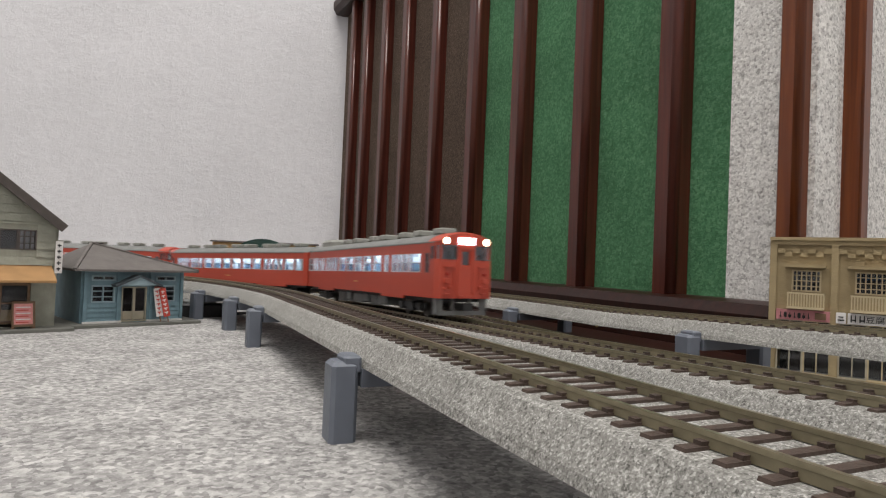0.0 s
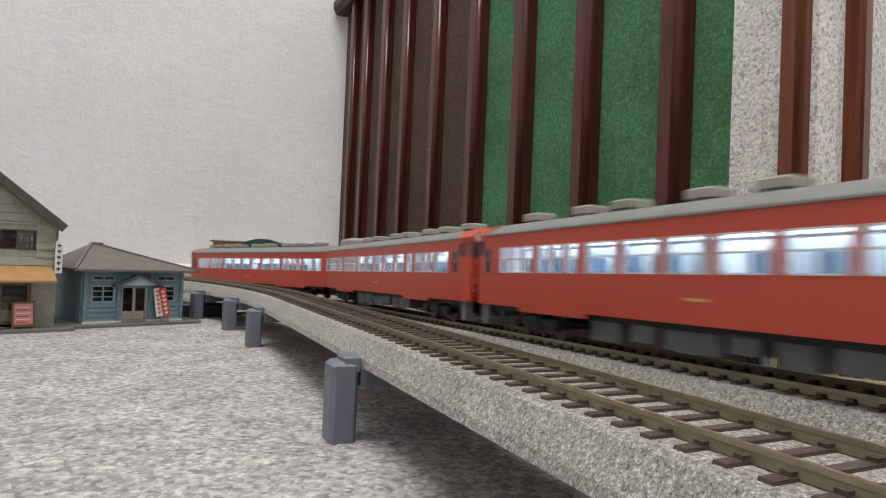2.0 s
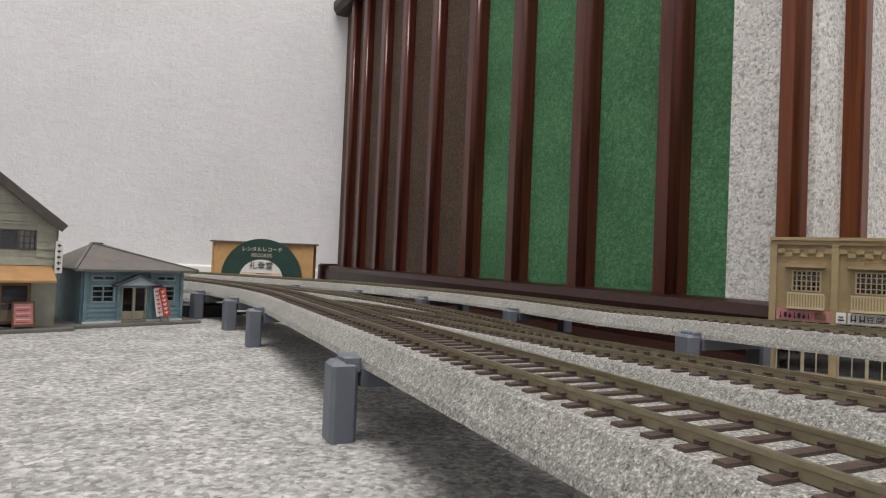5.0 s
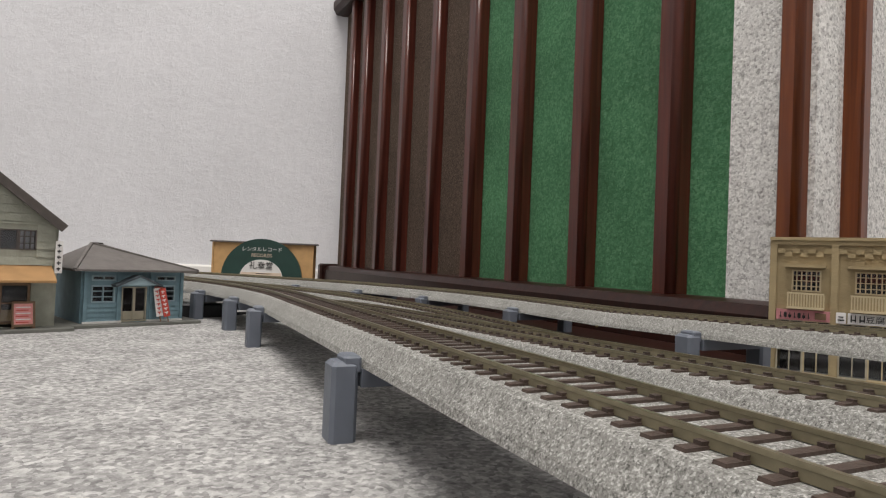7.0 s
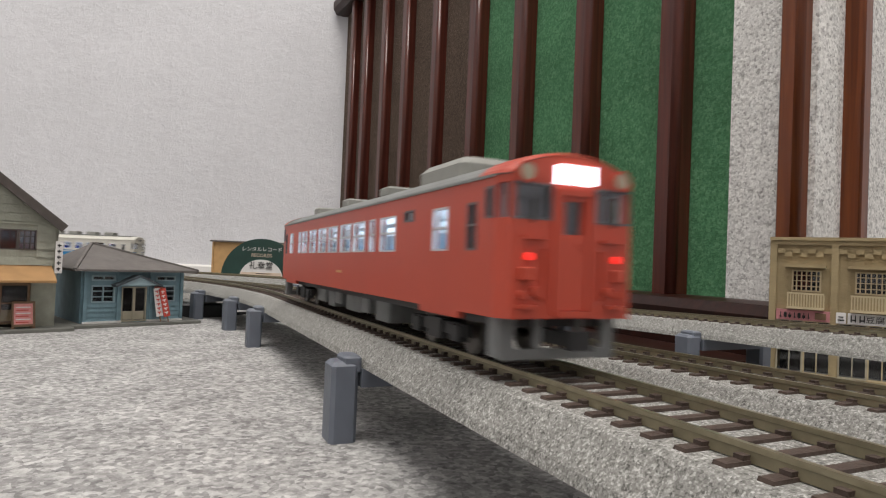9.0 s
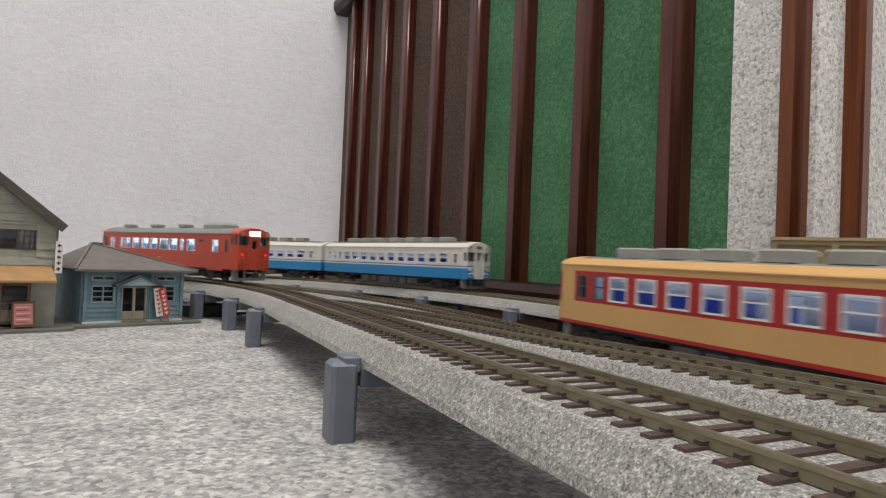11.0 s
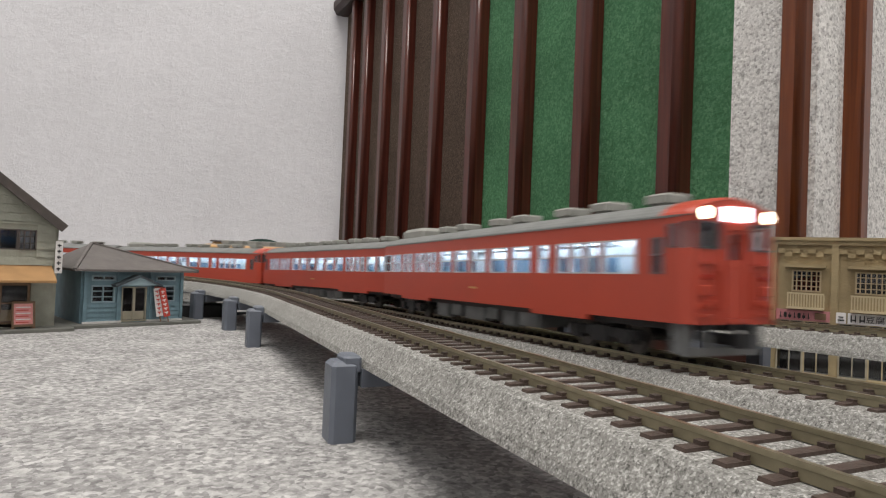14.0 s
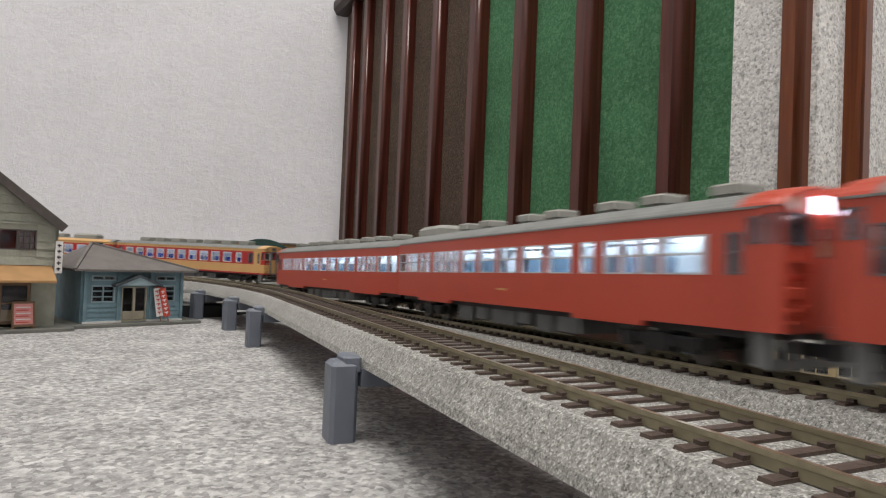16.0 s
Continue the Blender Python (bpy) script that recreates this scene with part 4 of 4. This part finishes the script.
# grey two-storey shop house
gh = thing("shop_house", "grey clapboard two-storey model shop house with tan awning and gable roof", "model house", "model houses", m=plan_frame((-0.1825, 0.1966), (0.72, 0.69)))
GW, GD_, GE, GP = 0.0500, 0.034, 0.0402, 0.0604
upper = (0.0326, 0.0440, 0.0297, 0.0372)
left_up = (0.0060, 0.0174, 0.0297, 0.0372)
shopfront = (0.0070, 0.0430, 0.0016, 0.0180)
sh = Shape().wall((0, 0.0012), (GW, 0.0012), 0.0014, GE, 0.0012, [upper, left_up, shopfront])
part("wall", sh, GREYBOARD, gh)
part("wall", Shape().wall((GW, 0.0012), (GW, GD_), 0.0014, GE, 0.0012).wall((0, GD_), (0, 0.0012), 0.0014, GE, 0.0012).wall((GW, GD_), (0, GD_), 0.0014, GE, 0.0012), GREYBOARD, gh)
gable = Shape().prism([(0, GE), (GW, GE), (GW / 2, GP - 0.001)], "y", 0.0, 0.0011)
part("gable", gable, GREYBOARD, gh)
boards(gh, GREYBOARD, 0.0, GW, 0.0182, GE, 0.0030, [upper, left_up])
z = GE
while z < GP - 0.004:
    k = (z - GE + 0.003) / (GP - GE) * GW / 2
    part("board", Shape().add([(k, -0.00055, z), (GW - k, -0.00055, z), (GW - k, 0, z), (k, 0, z), (k, -0.0001, z + 0.0029), (GW - k, -0.0001, z + 0.0029), (GW - k, 0, z + 0.0029), (k, 0, z + 0.0029)], [(0, 1, 5, 4), (0, 3, 2, 1), (4, 5, 6, 7), (0, 4, 7, 3), (1, 2, 6, 5)]), GREYBOARD, gh)
    z += 0.0030
for sgn in (-1, 1):
    sl_ = math.atan2(GP - GE, GW / 2)
    ln = math.hypot(GP - GE, GW / 2) + 0.0030
    m = Matrix.Translation((GW / 2, 0, GP)) @ Matrix.Rotation(sgn * sl_, 4, "Y")
    rf = Shape().box(*((0, ln) if sgn > 0 else (-ln, 0)), -0.0030, GD_ + 0.003, 0.0, 0.0012, m)
    part("roof", rf, ROOFBROWN, gh, "brown-grey roof slab")
    bg = Shape().box(*((0, ln) if sgn > 0 else (-ln, 0)), -0.0036, -0.0024, -0.0016, 0.0015, m)
    part("bargeboard", bg, ROOFEDGE, gh, "dark bargeboard")
for u in (upper, left_up):
    w = (u[0] + u[1]) / 2
    window_unit(gh, w, u[1], u[2], u[3], ROOFEDGE, 3, 3, 0.0003, 0.0005)
    window_unit(gh, u[0], w, u[2], u[3], ROOFEDGE, 1, 1, 0.0006, 0.0005)
    part("curtain", Shape().box(w + 0.0006, u[1] - 0.0004, 0.0022, 0.0024, u[2] + 0.0005, u[3] - 0.0005), PAPER, gh, "white paper screen behind the panes")
part("room", Shape().box(0.0025, GW - 0.0025, 0.010, 0.0104, 0.0016, GE - 0.001).box(0.0025, GW - 0.0025, 0.0016, 0.010, 0.0225, 0.0230), ROOMSHADE, gh, "near-black sheet behind the panes, painted as the shade of an unlit room")
aw = Shape().prism([(-0.0095, 0.0182), (-0.0095, 0.0190), (0.0, 0.0242), (0.0, 0.0234)], "x", -0.001, GW - 0.0008)
part("awning", aw, AWNING, gh, "sloping tan awning")
window_unit(gh, 0.0072, 0.0250, 0.0030, 0.0175, BROWNWOOD, 3, 2, 0.0006, 0.0008)
window_unit(gh, 0.0250, 0.0428, 0.0030, 0.0175, BROWNWOOD, 2, 2, 0.0003, 0.0008, name="sliding_door")
part("shopfront_panel", Shape().box(0.0080, 0.0420, 0.0010, 0.0015, 0.0026, 0.0078), mat("tan_panel", (0.31, 0.22, 0.11), 0.6, 0, 0.12, 300), gh, "tan lower panel")
part("base_plate", Shape().soft(-0.006, GW + 0.0062, -0.0075, GD_ + 0.003, 0.0, 0.0014, 0.0003), PLATE, gh, "grey base plate")
banner = part("banner", Shape().box(GW - 0.0004, GW + 0.0020, -0.0030, -0.0027, 0.0215, 0.0335), PAPER, gh, "white hanging banner with dark strokes")
for i in range(5):
    zz = 0.0325 - i * 0.0022
    part("stroke", Shape().box(GW + 0.0002, GW + 0.0014, -0.0032, -0.0030, zz - 0.0008, zz - 0.0003).box(GW + 0.0006, GW + 0.0009, -0.0032, -0.0030, zz - 0.0013, zz), BLACKINK, banner)
pm = pose(0.0405, -0.0050, 0.0014, -14, 0, 0)
board = thing("sandwich_board", "pink poster on a leaning wooden sandwich board", "sign", m=gh.matrix_basis @ pm)
part("frame", Shape().box(-0.0036, 0.0036, 0, 0.0007, 0.0008, 0.0016).box(-0.0036, 0.0036, 0, 0.0007, 0.0092, 0.0100).box(-0.0036, -0.0029, 0, 0.0007, 0, 0.0100).box(0.0029, 0.0036, 0, 0.0007, 0, 0.0100), BROWNWOOD, board)
poster = part("poster", Shape().box(-0.0029, 0.0029, 0.0002, 0.0005, 0.0016, 0.0092), PINK, board, "pink printed poster")
for i in range(6):
    part("stroke", Shape().box(-0.0023, 0.0016 + 0.0006 * (i % 2), 0.00008, 0.0002, 0.0022 + i * 0.0011, 0.00255 + i * 0.0011), PAPER if i % 2 else REDINK, poster)
part("prop", Shape().box(-0.0030, -0.0024, 0.0008, 0.0036, 0.0002, 0.0010).box(0.0024, 0.0030, 0.0008, 0.0036, 0.0002, 0.0010), BROWNWOOD, board)

# blue single-storey office
bh = thing("blue_house", "pale blue clapboard single-storey model house with brown hipped roof", "model house", "model houses", m=plan_frame((-0.1406, 0.2420), (0.694, 0.72)))
BW, BD, BE = 0.0379, 0.0420, 0.0232
holes = [(0.0022, 0.0110, 0.0096, 0.0166), (0.0022, 0.0110, 0.0184, 0.0206), (0.0136, 0.0236, 0.0016, 0.0160), (0.0270, 0.0352, 0.0096, 0.0166), (0.0270, 0.0352, 0.0184, 0.0206)]
sh = Shape().wall((0, 0.0012), (BW, 0.0012), 0.0014, BE, 0.0012, holes)
sh.wall((BW, 0.0012), (BW, BD), 0.0014, BE, 0.0012).wall((0, BD), (0, 0.0012), 0.0014, BE, 0.0012).wall((BW, BD), (0, BD), 0.0014, BE, 0.0012)
part("wall", sh, BLUEBOARD, bh)
boards(bh, BLUEBOARD, 0, BW, 0.0020, 0.0095, 0.0019, holes)
SIDE = Matrix.Rotation(-math.pi / 2, 4, "Z") @ Matrix.Translation((-BD, 0, 0))
boards(bh, BLUEBOARD, 0.0, BD, 0.0020, 0.0095, 0.0019, [], m=SIDE)
part("room", Shape().box(0.002, BW - 0.002, 0.014, 0.0144, 0.0016, BE - 0.001).box(0.002, BW - 0.002, 0.002, 0.014, 0.0218, 0.0222), ROOMSHADE, bh, "near-black sheet behind the panes, painted as the shade of an unlit room")
for h in holes:
    if h[2] < 0.005:
        window_unit(bh, h[0], (h[0] + h[1]) / 2, h[2], h[3], PALEWOOD, 1, 1, 0.0004, 0.0005, name="door")
        window_unit(bh, (h[0] + h[1]) / 2, h[1], h[2], h[3], PALEWOOD, 1, 1, 0.0007, 0.0005, name="door")
        part("door_panel", Shape().box(h[0] + 0.0008, h[1] - 0.0008, 0.0003, 0.0008, 0.0024, 0.0058), PALEWOOD, bh, "pale lower door panel")
    else:
        window_unit(bh, h[0], h[1], h[2], h[3], BLUEFRAME, 2, 3 if h[2] < 0.015 else 1, 0.0002, 0.00055)
part("plinth_board", Shape().box(-0.0006, 0.0136, -0.0009, 0.0, 0.0014, 0.0022).box(0.0236, BW + 0.0006, -0.0009, 0.0, 0.0014, 0.0022), PAPER, bh, "pale plinth strip")
cor = Shape()
for x in (-0.0006, 0.0117, 0.0245, BW - 0.0006):
    cor.box(x, x + 0.0012, -0.0009, 0.0, 0.0022, BE)
part("corner_post", cor, BLUEBOARD, bh)
O = 0.0052
e = [(-O, -O, BE), (BW + O, -O, BE), (BW + O, BD + O, BE), (-O, BD + O, BE)]
lo = [(x, y, BE - 0.0009) for x, y, _ in e]
r0, r1 = (0.0075, 0.0205, 0.0334), (0.0150, BD - 0.010, 0.0334)
part("roof", Shape().add([*e, *lo, r0, r1], [(0, 1, 8), (1, 2, 9, 8), (2, 3, 9), (3, 0, 8, 9), (0, 4, 5, 1), (1, 5, 6, 2), (2, 6, 7, 3), (3, 7, 4, 0), (4, 7, 6, 5)]), ROOFBROWN, bh, "brown-grey hipped roof")
hips = Shape()
for a, b in ((r0, e[0]), (r0, e[1]), (r0, r1)):
    a, b = Vector(a), Vector(b)
    d = b - a
    m = Matrix.Translation(a) @ d.to_track_quat("X", "Z").to_matrix().to_4x4()
    hips.box(0, d.length, -0.0006, 0.0006, -0.0003, 0.0005, m)
part("hip_ridge", hips, ROOFBROWN, bh)
porch = Shape()
for sgn in (-1, 1):
    m = Matrix.Translation((0.0186, 0, 0.0203)) @ Matrix.Rotation(sgn * radians(25), 4, "Y")
    porch.box(*((0, 0.0098) if sgn > 0 else (-0.0098, 0)), -0.0062, 0.0, 0.0, 0.0008, m)
part("porch_roof", porch, mat("porch_slate", (0.045, 0.055, 0.065), 0.6, 0, 0.12, 250), bh, "dark slate porch roof")
part("porch_gable", Shape().prism([(0.0105, 0.0168), (0.0267, 0.0168), (0.0186, 0.0202)], "y", -0.0057, -0.0005), BLUEFRAME, bh, "pale porch gable")
part("base_plate", Shape().soft(-0.0065, BW + 0.0075, -0.0050, BD + 0.004, 0.0, 0.0014, 0.0003), PLATE, bh, "grey base plate")
for i, (x, tilt, ink) in enumerate(((0.0283, -9, 0), (0.0312, -13, 1))):
    bm_ = bh.matrix_basis @ Matrix.Translation((x, -0.0038 - 0.0008 * i, 0.0014)) @ Matrix.Rotation(radians(tilt), 4, "Y")
    nb = thing("advertising_flag", "small red and white advertising flag leaning at the door" if ink else "small white advertising flag with red strokes leaning at the door", "flag", "advertising flags", m=bm_)
    part("pole", Shape().box(-0.0002, 0.0002, -0.0002, 0.0002, 0.0, 0.0148), BROWNWOOD, nb)
    cl = part("cloth", Shape().box(-0.0015, 0.0012, -0.0004, -0.0002, 0.0024, 0.0144), REDINK if ink else PAPER, nb)
    for j in range(6):
        z = 0.0134 - j * 0.0018
        part("stroke", Shape().box(-0.0009, 0.0005, -0.0006, -0.0004, z - 0.0004, z).box(-0.0004, 0.0, -0.0006, -0.0004, z - 0.0010, z - 0.0004), PAPER if ink else REDINK, cl)
part("mail_sign", Shape().box(0.0258, 0.0292, -0.0024, -0.0020, 0.0140, 0.0162), REDINK, bh, "small red and white sign")

# record shop
RX, RY = -0.1526, 0.520
rs = thing("record_shop", "yellow model record shop with a big dark green arched sign", "model house", "model houses", m=Matrix.Translation((RX, RY, 0)))
rw = 0.0440
part("wall", Shape().box(-rw + 0.001, rw - 0.001, 0.0, 0.010, 0.0, 0.0405), YELLOWWALL, rs, "plain yellow wall")
part("pilaster", Shape().box(-rw + 0.001, -rw + 0.0022, -0.0010, 0.0, 0.0, 0.0405), YELLOWWALL, rs)
part("pilaster", Shape().box(rw - 0.0022, rw - 0.001, -0.0010, 0.0, 0.0, 0.0405), YELLOWWALL, rs)
part("cornice", Shape().soft(-rw - 0.0010, rw + 0.0010, -0.0022, 0.011, 0.0405, 0.0418, 0.0004), ROOFBROWN, rs, "brown roof edge")
CZ = 0.0108
arc = [(0.0340 * math.cos(math.pi * i / 40), CZ + 0.0336 * math.sin(math.pi * i / 40)) for i in range(41)]
arch = part("arch_sign", Shape().prism(arc + [(-0.0340, 0.0), (0.0340, 0.0)], "y", -0.0032, -0.0004), DARKGREEN, rs, "dark green half-round sign board")
arc2 = [(0.0182 * math.cos(math.pi * i / 32), CZ + 0.0160 * math.sin(math.pi * i / 32)) for i in range(33)]
part("label_disc", Shape().prism(arc2, "y", -0.0037, -0.0032), PAPER, arch, "cream half-round label")
part("label_band", Shape().box(-0.0172, 0.0172, -0.0039, -0.0037, CZ, CZ + 0.0050), BEIGE, arch)
FRONT = Matrix.Rotation(math.pi / 2, 4, "X")
words("レンタルレコード", 0.0043, PAPER, arch, Matrix.Translation((0, -0.0034, 0.0352)) @ FRONT)
words("RECORDS", 0.0040, BEIGE, arch, Matrix.Translation((0, -0.0034, 0.0302)) @ FRONT)
words("礼幸堂", 0.0068, BLACKINK, arch, Matrix.Translation((0, -0.0041, 0.0214)) @ FRONT)
part("stroke", Shape().box(-0.004, 0.008, -0.0039, -0.0037, CZ + 0.0038, CZ + 0.0044), BLACKINK, arch)

# tan row of shops
ts = thing("shop_row", "tan rendered two-storey model shop row with balconies and shop signs", "model house", "model houses", m=plan_frame((0.1083, 0.2001), (0.82, -0.57)) @ Matrix.Diagonal((1.07, 1.07, 1.01, 1.0)))
BAY, TH, TD, NB = 0.0158, 0.0427, 0.0170, 3
holes = []
for i in range(NB):
    x = i * BAY
    holes += [(x + 0.0049, x + 0.0125, 0.0266, 0.0334), (x + 0.0012, x + 0.0152, 0.0008, 0.0176)]
sh = Shape().wall((0, 0.0012), (NB * BAY, 0.0012), 0.0, TH, 0.0012, holes)
sh.wall((NB * BAY, 0.0012), (NB * BAY, TD), 0, TH, 0.0012).wall((0, TD), (0, 0.0012), 0, TH, 0.0012).wall((NB * BAY, TD), (0, TD), 0, TH, 0.0012)
part("wall", sh, TAN, ts)
part("roof", Shape().box(0.0012, NB * BAY - 0.0012, 0.0012, TD - 0.0012, TH - 0.002, TH - 0.0012), ROOFBROWN, ts)
part("room", Shape().box(0.0015, NB * BAY - 0.0015, 0.009, 0.0094, 0.0005, TH - 0.003).box(0.0015, NB * BAY - 0.0015, 0.0015, 0.009, 0.0205, 0.0210), ROOMSHADE, ts, "near-black sheet behind the panes, painted as the shade of an unlit room")
part("cornice", Shape().box(-0.0010, NB * BAY + 0.001, -0.0016, 0.0012, TH, TH + 0.0010).box(-0.0006, NB * BAY + 0.0006, -0.0010, 0.0, TH - 0.0014, TH), TAN, ts, "moulded cornice")
for i in range(NB + 1):
    part("pilaster", Shape().box(i * BAY - 0.0009, i * BAY + 0.0009, -0.0010, 0.0, 0.0, TH - 0.0014), TAN, ts)
for i in range(NB):
    x = i * BAY + 0.0010
    for j in range(7):
        part("dentil", Shape().box(x + j * 0.0020, x + j * 0.0020 + 0.0019, -0.0009, 0.0, TH - 0.0040 - (j % 2) * 0.0012, TH - 0.0026 - (j % 2) * 0.0012), TAN, ts)
    x = i * BAY
    window_unit(ts, x + 0.0049, x + 0.0125, 0.0266, 0.0334, TANLIGHT, 6, 4, 0.0003, 0.00045)
    part("window_hood", Shape().box(x + 0.0032, x + 0.0137, -0.0034, 0.0, 0.0342, 0.0350), TAN, ts)
    bal = Shape().box(x + 0.0040, x + 0.0134, -0.0034, -0.0028, 0.0258, 0.0263).box(x + 0.0040, x + 0.0134, -0.0034, 0.0, 0.0212, 0.0218)
    balcony = part("balcony", bal, TANLIGHT, ts, "cream slatted balcony")
    for j in range(14):
        xx = x + 0.0041 + j * 0.0007
        part("baluster", Shape().box(xx, xx + 0.00035, -0.0033, -0.0029, 0.0218, 0.0258), TANLIGHT, balcony)
    for j in range(2):
        window_unit(ts, x + 0.0012 + j * 0.0070, x + 0.0082 + j * 0.0070, 0.0008, 0.0176, TANLIGHT if j else PALEWOOD, 2, 1, 0.0004 + 0.0003 * j, 0.00042, name="shop_door")
PINKSIGN = mat("pink_sign", (0.46, 0.19, 0.20), 0.6, 0, 0.1, 300)
s1 = part("shop_sign", Shape().box(0.0012, 0.0149, -0.0016, -0.0004, 0.0176, 0.0208), PINKSIGN, ts, "pink shop sign with dark strokes")
for j in range(7):
    part("stroke", Shape().box(0.0020 + j * 0.0012, 0.0028 + j * 0.0012, -0.0018, -0.0016, 0.0184, 0.0186 + 0.0012 * ((j * 5) % 3) / 2).box(0.0023 + j * 0.0012, 0.0025 + j * 0.0012, -0.0018, -0.0016, 0.0181, 0.0200), BLACKINK, s1)
part("picture", Shape().soft(0.0112, 0.0140, -0.0019, -0.0016, 0.0182, 0.0202, 0.0001), BROWNWOOD, s1)
s2 = part("shop_sign", Shape().box(BAY + 0.0006, BAY + 0.0030, -0.0016, -0.0004, 0.0176, 0.0208).box(BAY + 0.0034, BAY + 0.0152, -0.0016, -0.0004, 0.0176, 0.0208), PAPER, ts, "white shop sign with black lettering")
for j in range(2):
    x = BAY + 0.0041 + j * 0.0021
    part("stroke", Shape().box(x, x + 0.0013, -0.0018, -0.0016, 0.0186, 0.0190).box(x, x + 0.0003, -0.0018, -0.0016, 0.0182, 0.0203).box(x + 0.0010, x + 0.0013, -0.0018, -0.0016, 0.0182, 0.0203), BLACKINK, s2)
words("豆腐店", 0.0023, BLACKINK, s2, Matrix.Translation((BAY + 0.0110, -0.0017, 0.0191)) @ FRONT)
part("stroke", Shape().box(BAY + 0.0012, BAY + 0.0024, -0.0018, -0.0016, 0.0194, 0.0197).box(BAY + 0.0010, BAY + 0.0026, -0.0018, -0.0016, 0.0184, 0.0188), BLACKINK, s2)

# small black feeder box with its lead, on the floor between the piers
fb = thing("track_feeder", "small black plastic track feeder with its cable on the carpet", "feeder", m=pose(-0.118, 0.300, 0, 0, 0, 35))
part("box", Shape().soft(-0.010, 0.010, -0.005, 0.005, 0.0, 0.0065, 0.0008), BLACKPLASTIC, fb)
part("lid", Shape().soft(-0.007, 0.007, -0.0035, 0.0035, 0.0065, 0.0080, 0.0005), UNDERGREY, fb)
cb = Shape()
for i in range(14):
    x0, x1 = 0.010 + i * 0.004, 0.010 + (i + 1) * 0.004
    cb.prism([(0.0008 * math.cos(k * math.pi / 3) + 0.004 * math.sin(i * 0.5), 0.0009 + 0.0008 * math.sin(k * math.pi / 3)) for k in range(6)], "x", x0, x1 + 0.0004)
part("cable", cb, BLACKPLASTIC, fb)
PIER_S = {1: (-0.073, 0.040, 0.0903, 0.1386, 0.20, 0.26, 0.33, 0.40), 4: (-0.128, -0.0455, 0.0550, 0.137, 0.203, 0.268, 0.34, 0.43), 2: (-0.19, -0.13, -0.02)}
for k, places in PIER_S.items():
    for s in places:
        pier(k, s)


# ---------------------------------------------------------------- moving trains
def car_pose(k, s, way):
    """Pose of a car whose centre is at length s of track k, its front towards way (+1: growing s)."""
    a, _ = track_at(k, s + way * 0.047)
    b, _ = track_at(k, s - way * 0.047)
    d = (a - b).normalized()
    side = Vector((-d.y, d.x, 0)).normalized()
    up = d.cross(side)
    p = (a + b) / 2
    return Matrix(((d.x, side.x, up.x, p.x), (d.y, side.y, up.y, p.y), (d.z, side.z, up.z, p.z), (0, 0, 0, 1)))


PITCH_CAR = 0.1465
HALF = 0.0701


def lead(times, t):
    """Length along the track at time t from (time, length) pairs, straight between them."""
    for (t0, s0), (t1, s1) in zip(times, times[1:]):
        if t <= t1:
            return s0 + (s1 - s0) * (t - t0) / (t1 - t0)
    return times[-1][1]


def run_train(cars, k, way, times, pitch=PITCH_CAR, half=HALF):
    """Key every car of a train; times give the length at which the leading end stands."""
    for i, car in enumerate(cars):
        rows = []
        for n in range(161):
            t = n / 10
            rows.append((t, car_pose(k, lead(times, t) - way * (half + i * pitch), way)))
        walk(car, rows)


def motions():
    la = loop_length(2)
    run_train([A1, A2, A3, A4], 2, -1, [(0.0, -0.0153), (0.5, -0.0975), (1.5, -0.2510), (2.6, -0.4215), (3.5, -0.5710), (4.0, -0.6590), (4.6, -0.765), (10.9, 0.4026 - la), (13.4, -0.0145 - la), (14.0, -0.1110 - la), (16.0, -0.4178 - la)], 0.1462)
    b0 = -0.1200 + HALF * 2
    run_train([B1], 1, 1, [(0.0, b0 - 0.150 - 7.8 * 0.127), (7.8, b0 - 0.150), (8.5, b0 - 0.0632), (9.0, b0 + 0.0015), (9.2, b0 + 0.0270), (11.5, b0 + 0.300), (16.0, b0 + 0.840)])
    run_train([C1, C2], 4, -1, [(0.0, 1.932), (11.3, 0.060), (11.5, 0.027), (12.0, -0.058), (12.5, -0.144), (13.0, -0.2250), (13.5, -0.3105), (16.0, -0.720)], 0.1440, 0.0690)
    d0 = -0.0900 + 2 * HALF + PITCH_CAR
    run_train([D1, D2], 3, 1, [(0.0, d0 - 13.0 * 0.112), (16.0, d0 + 3.0 * 0.112)])


motions()
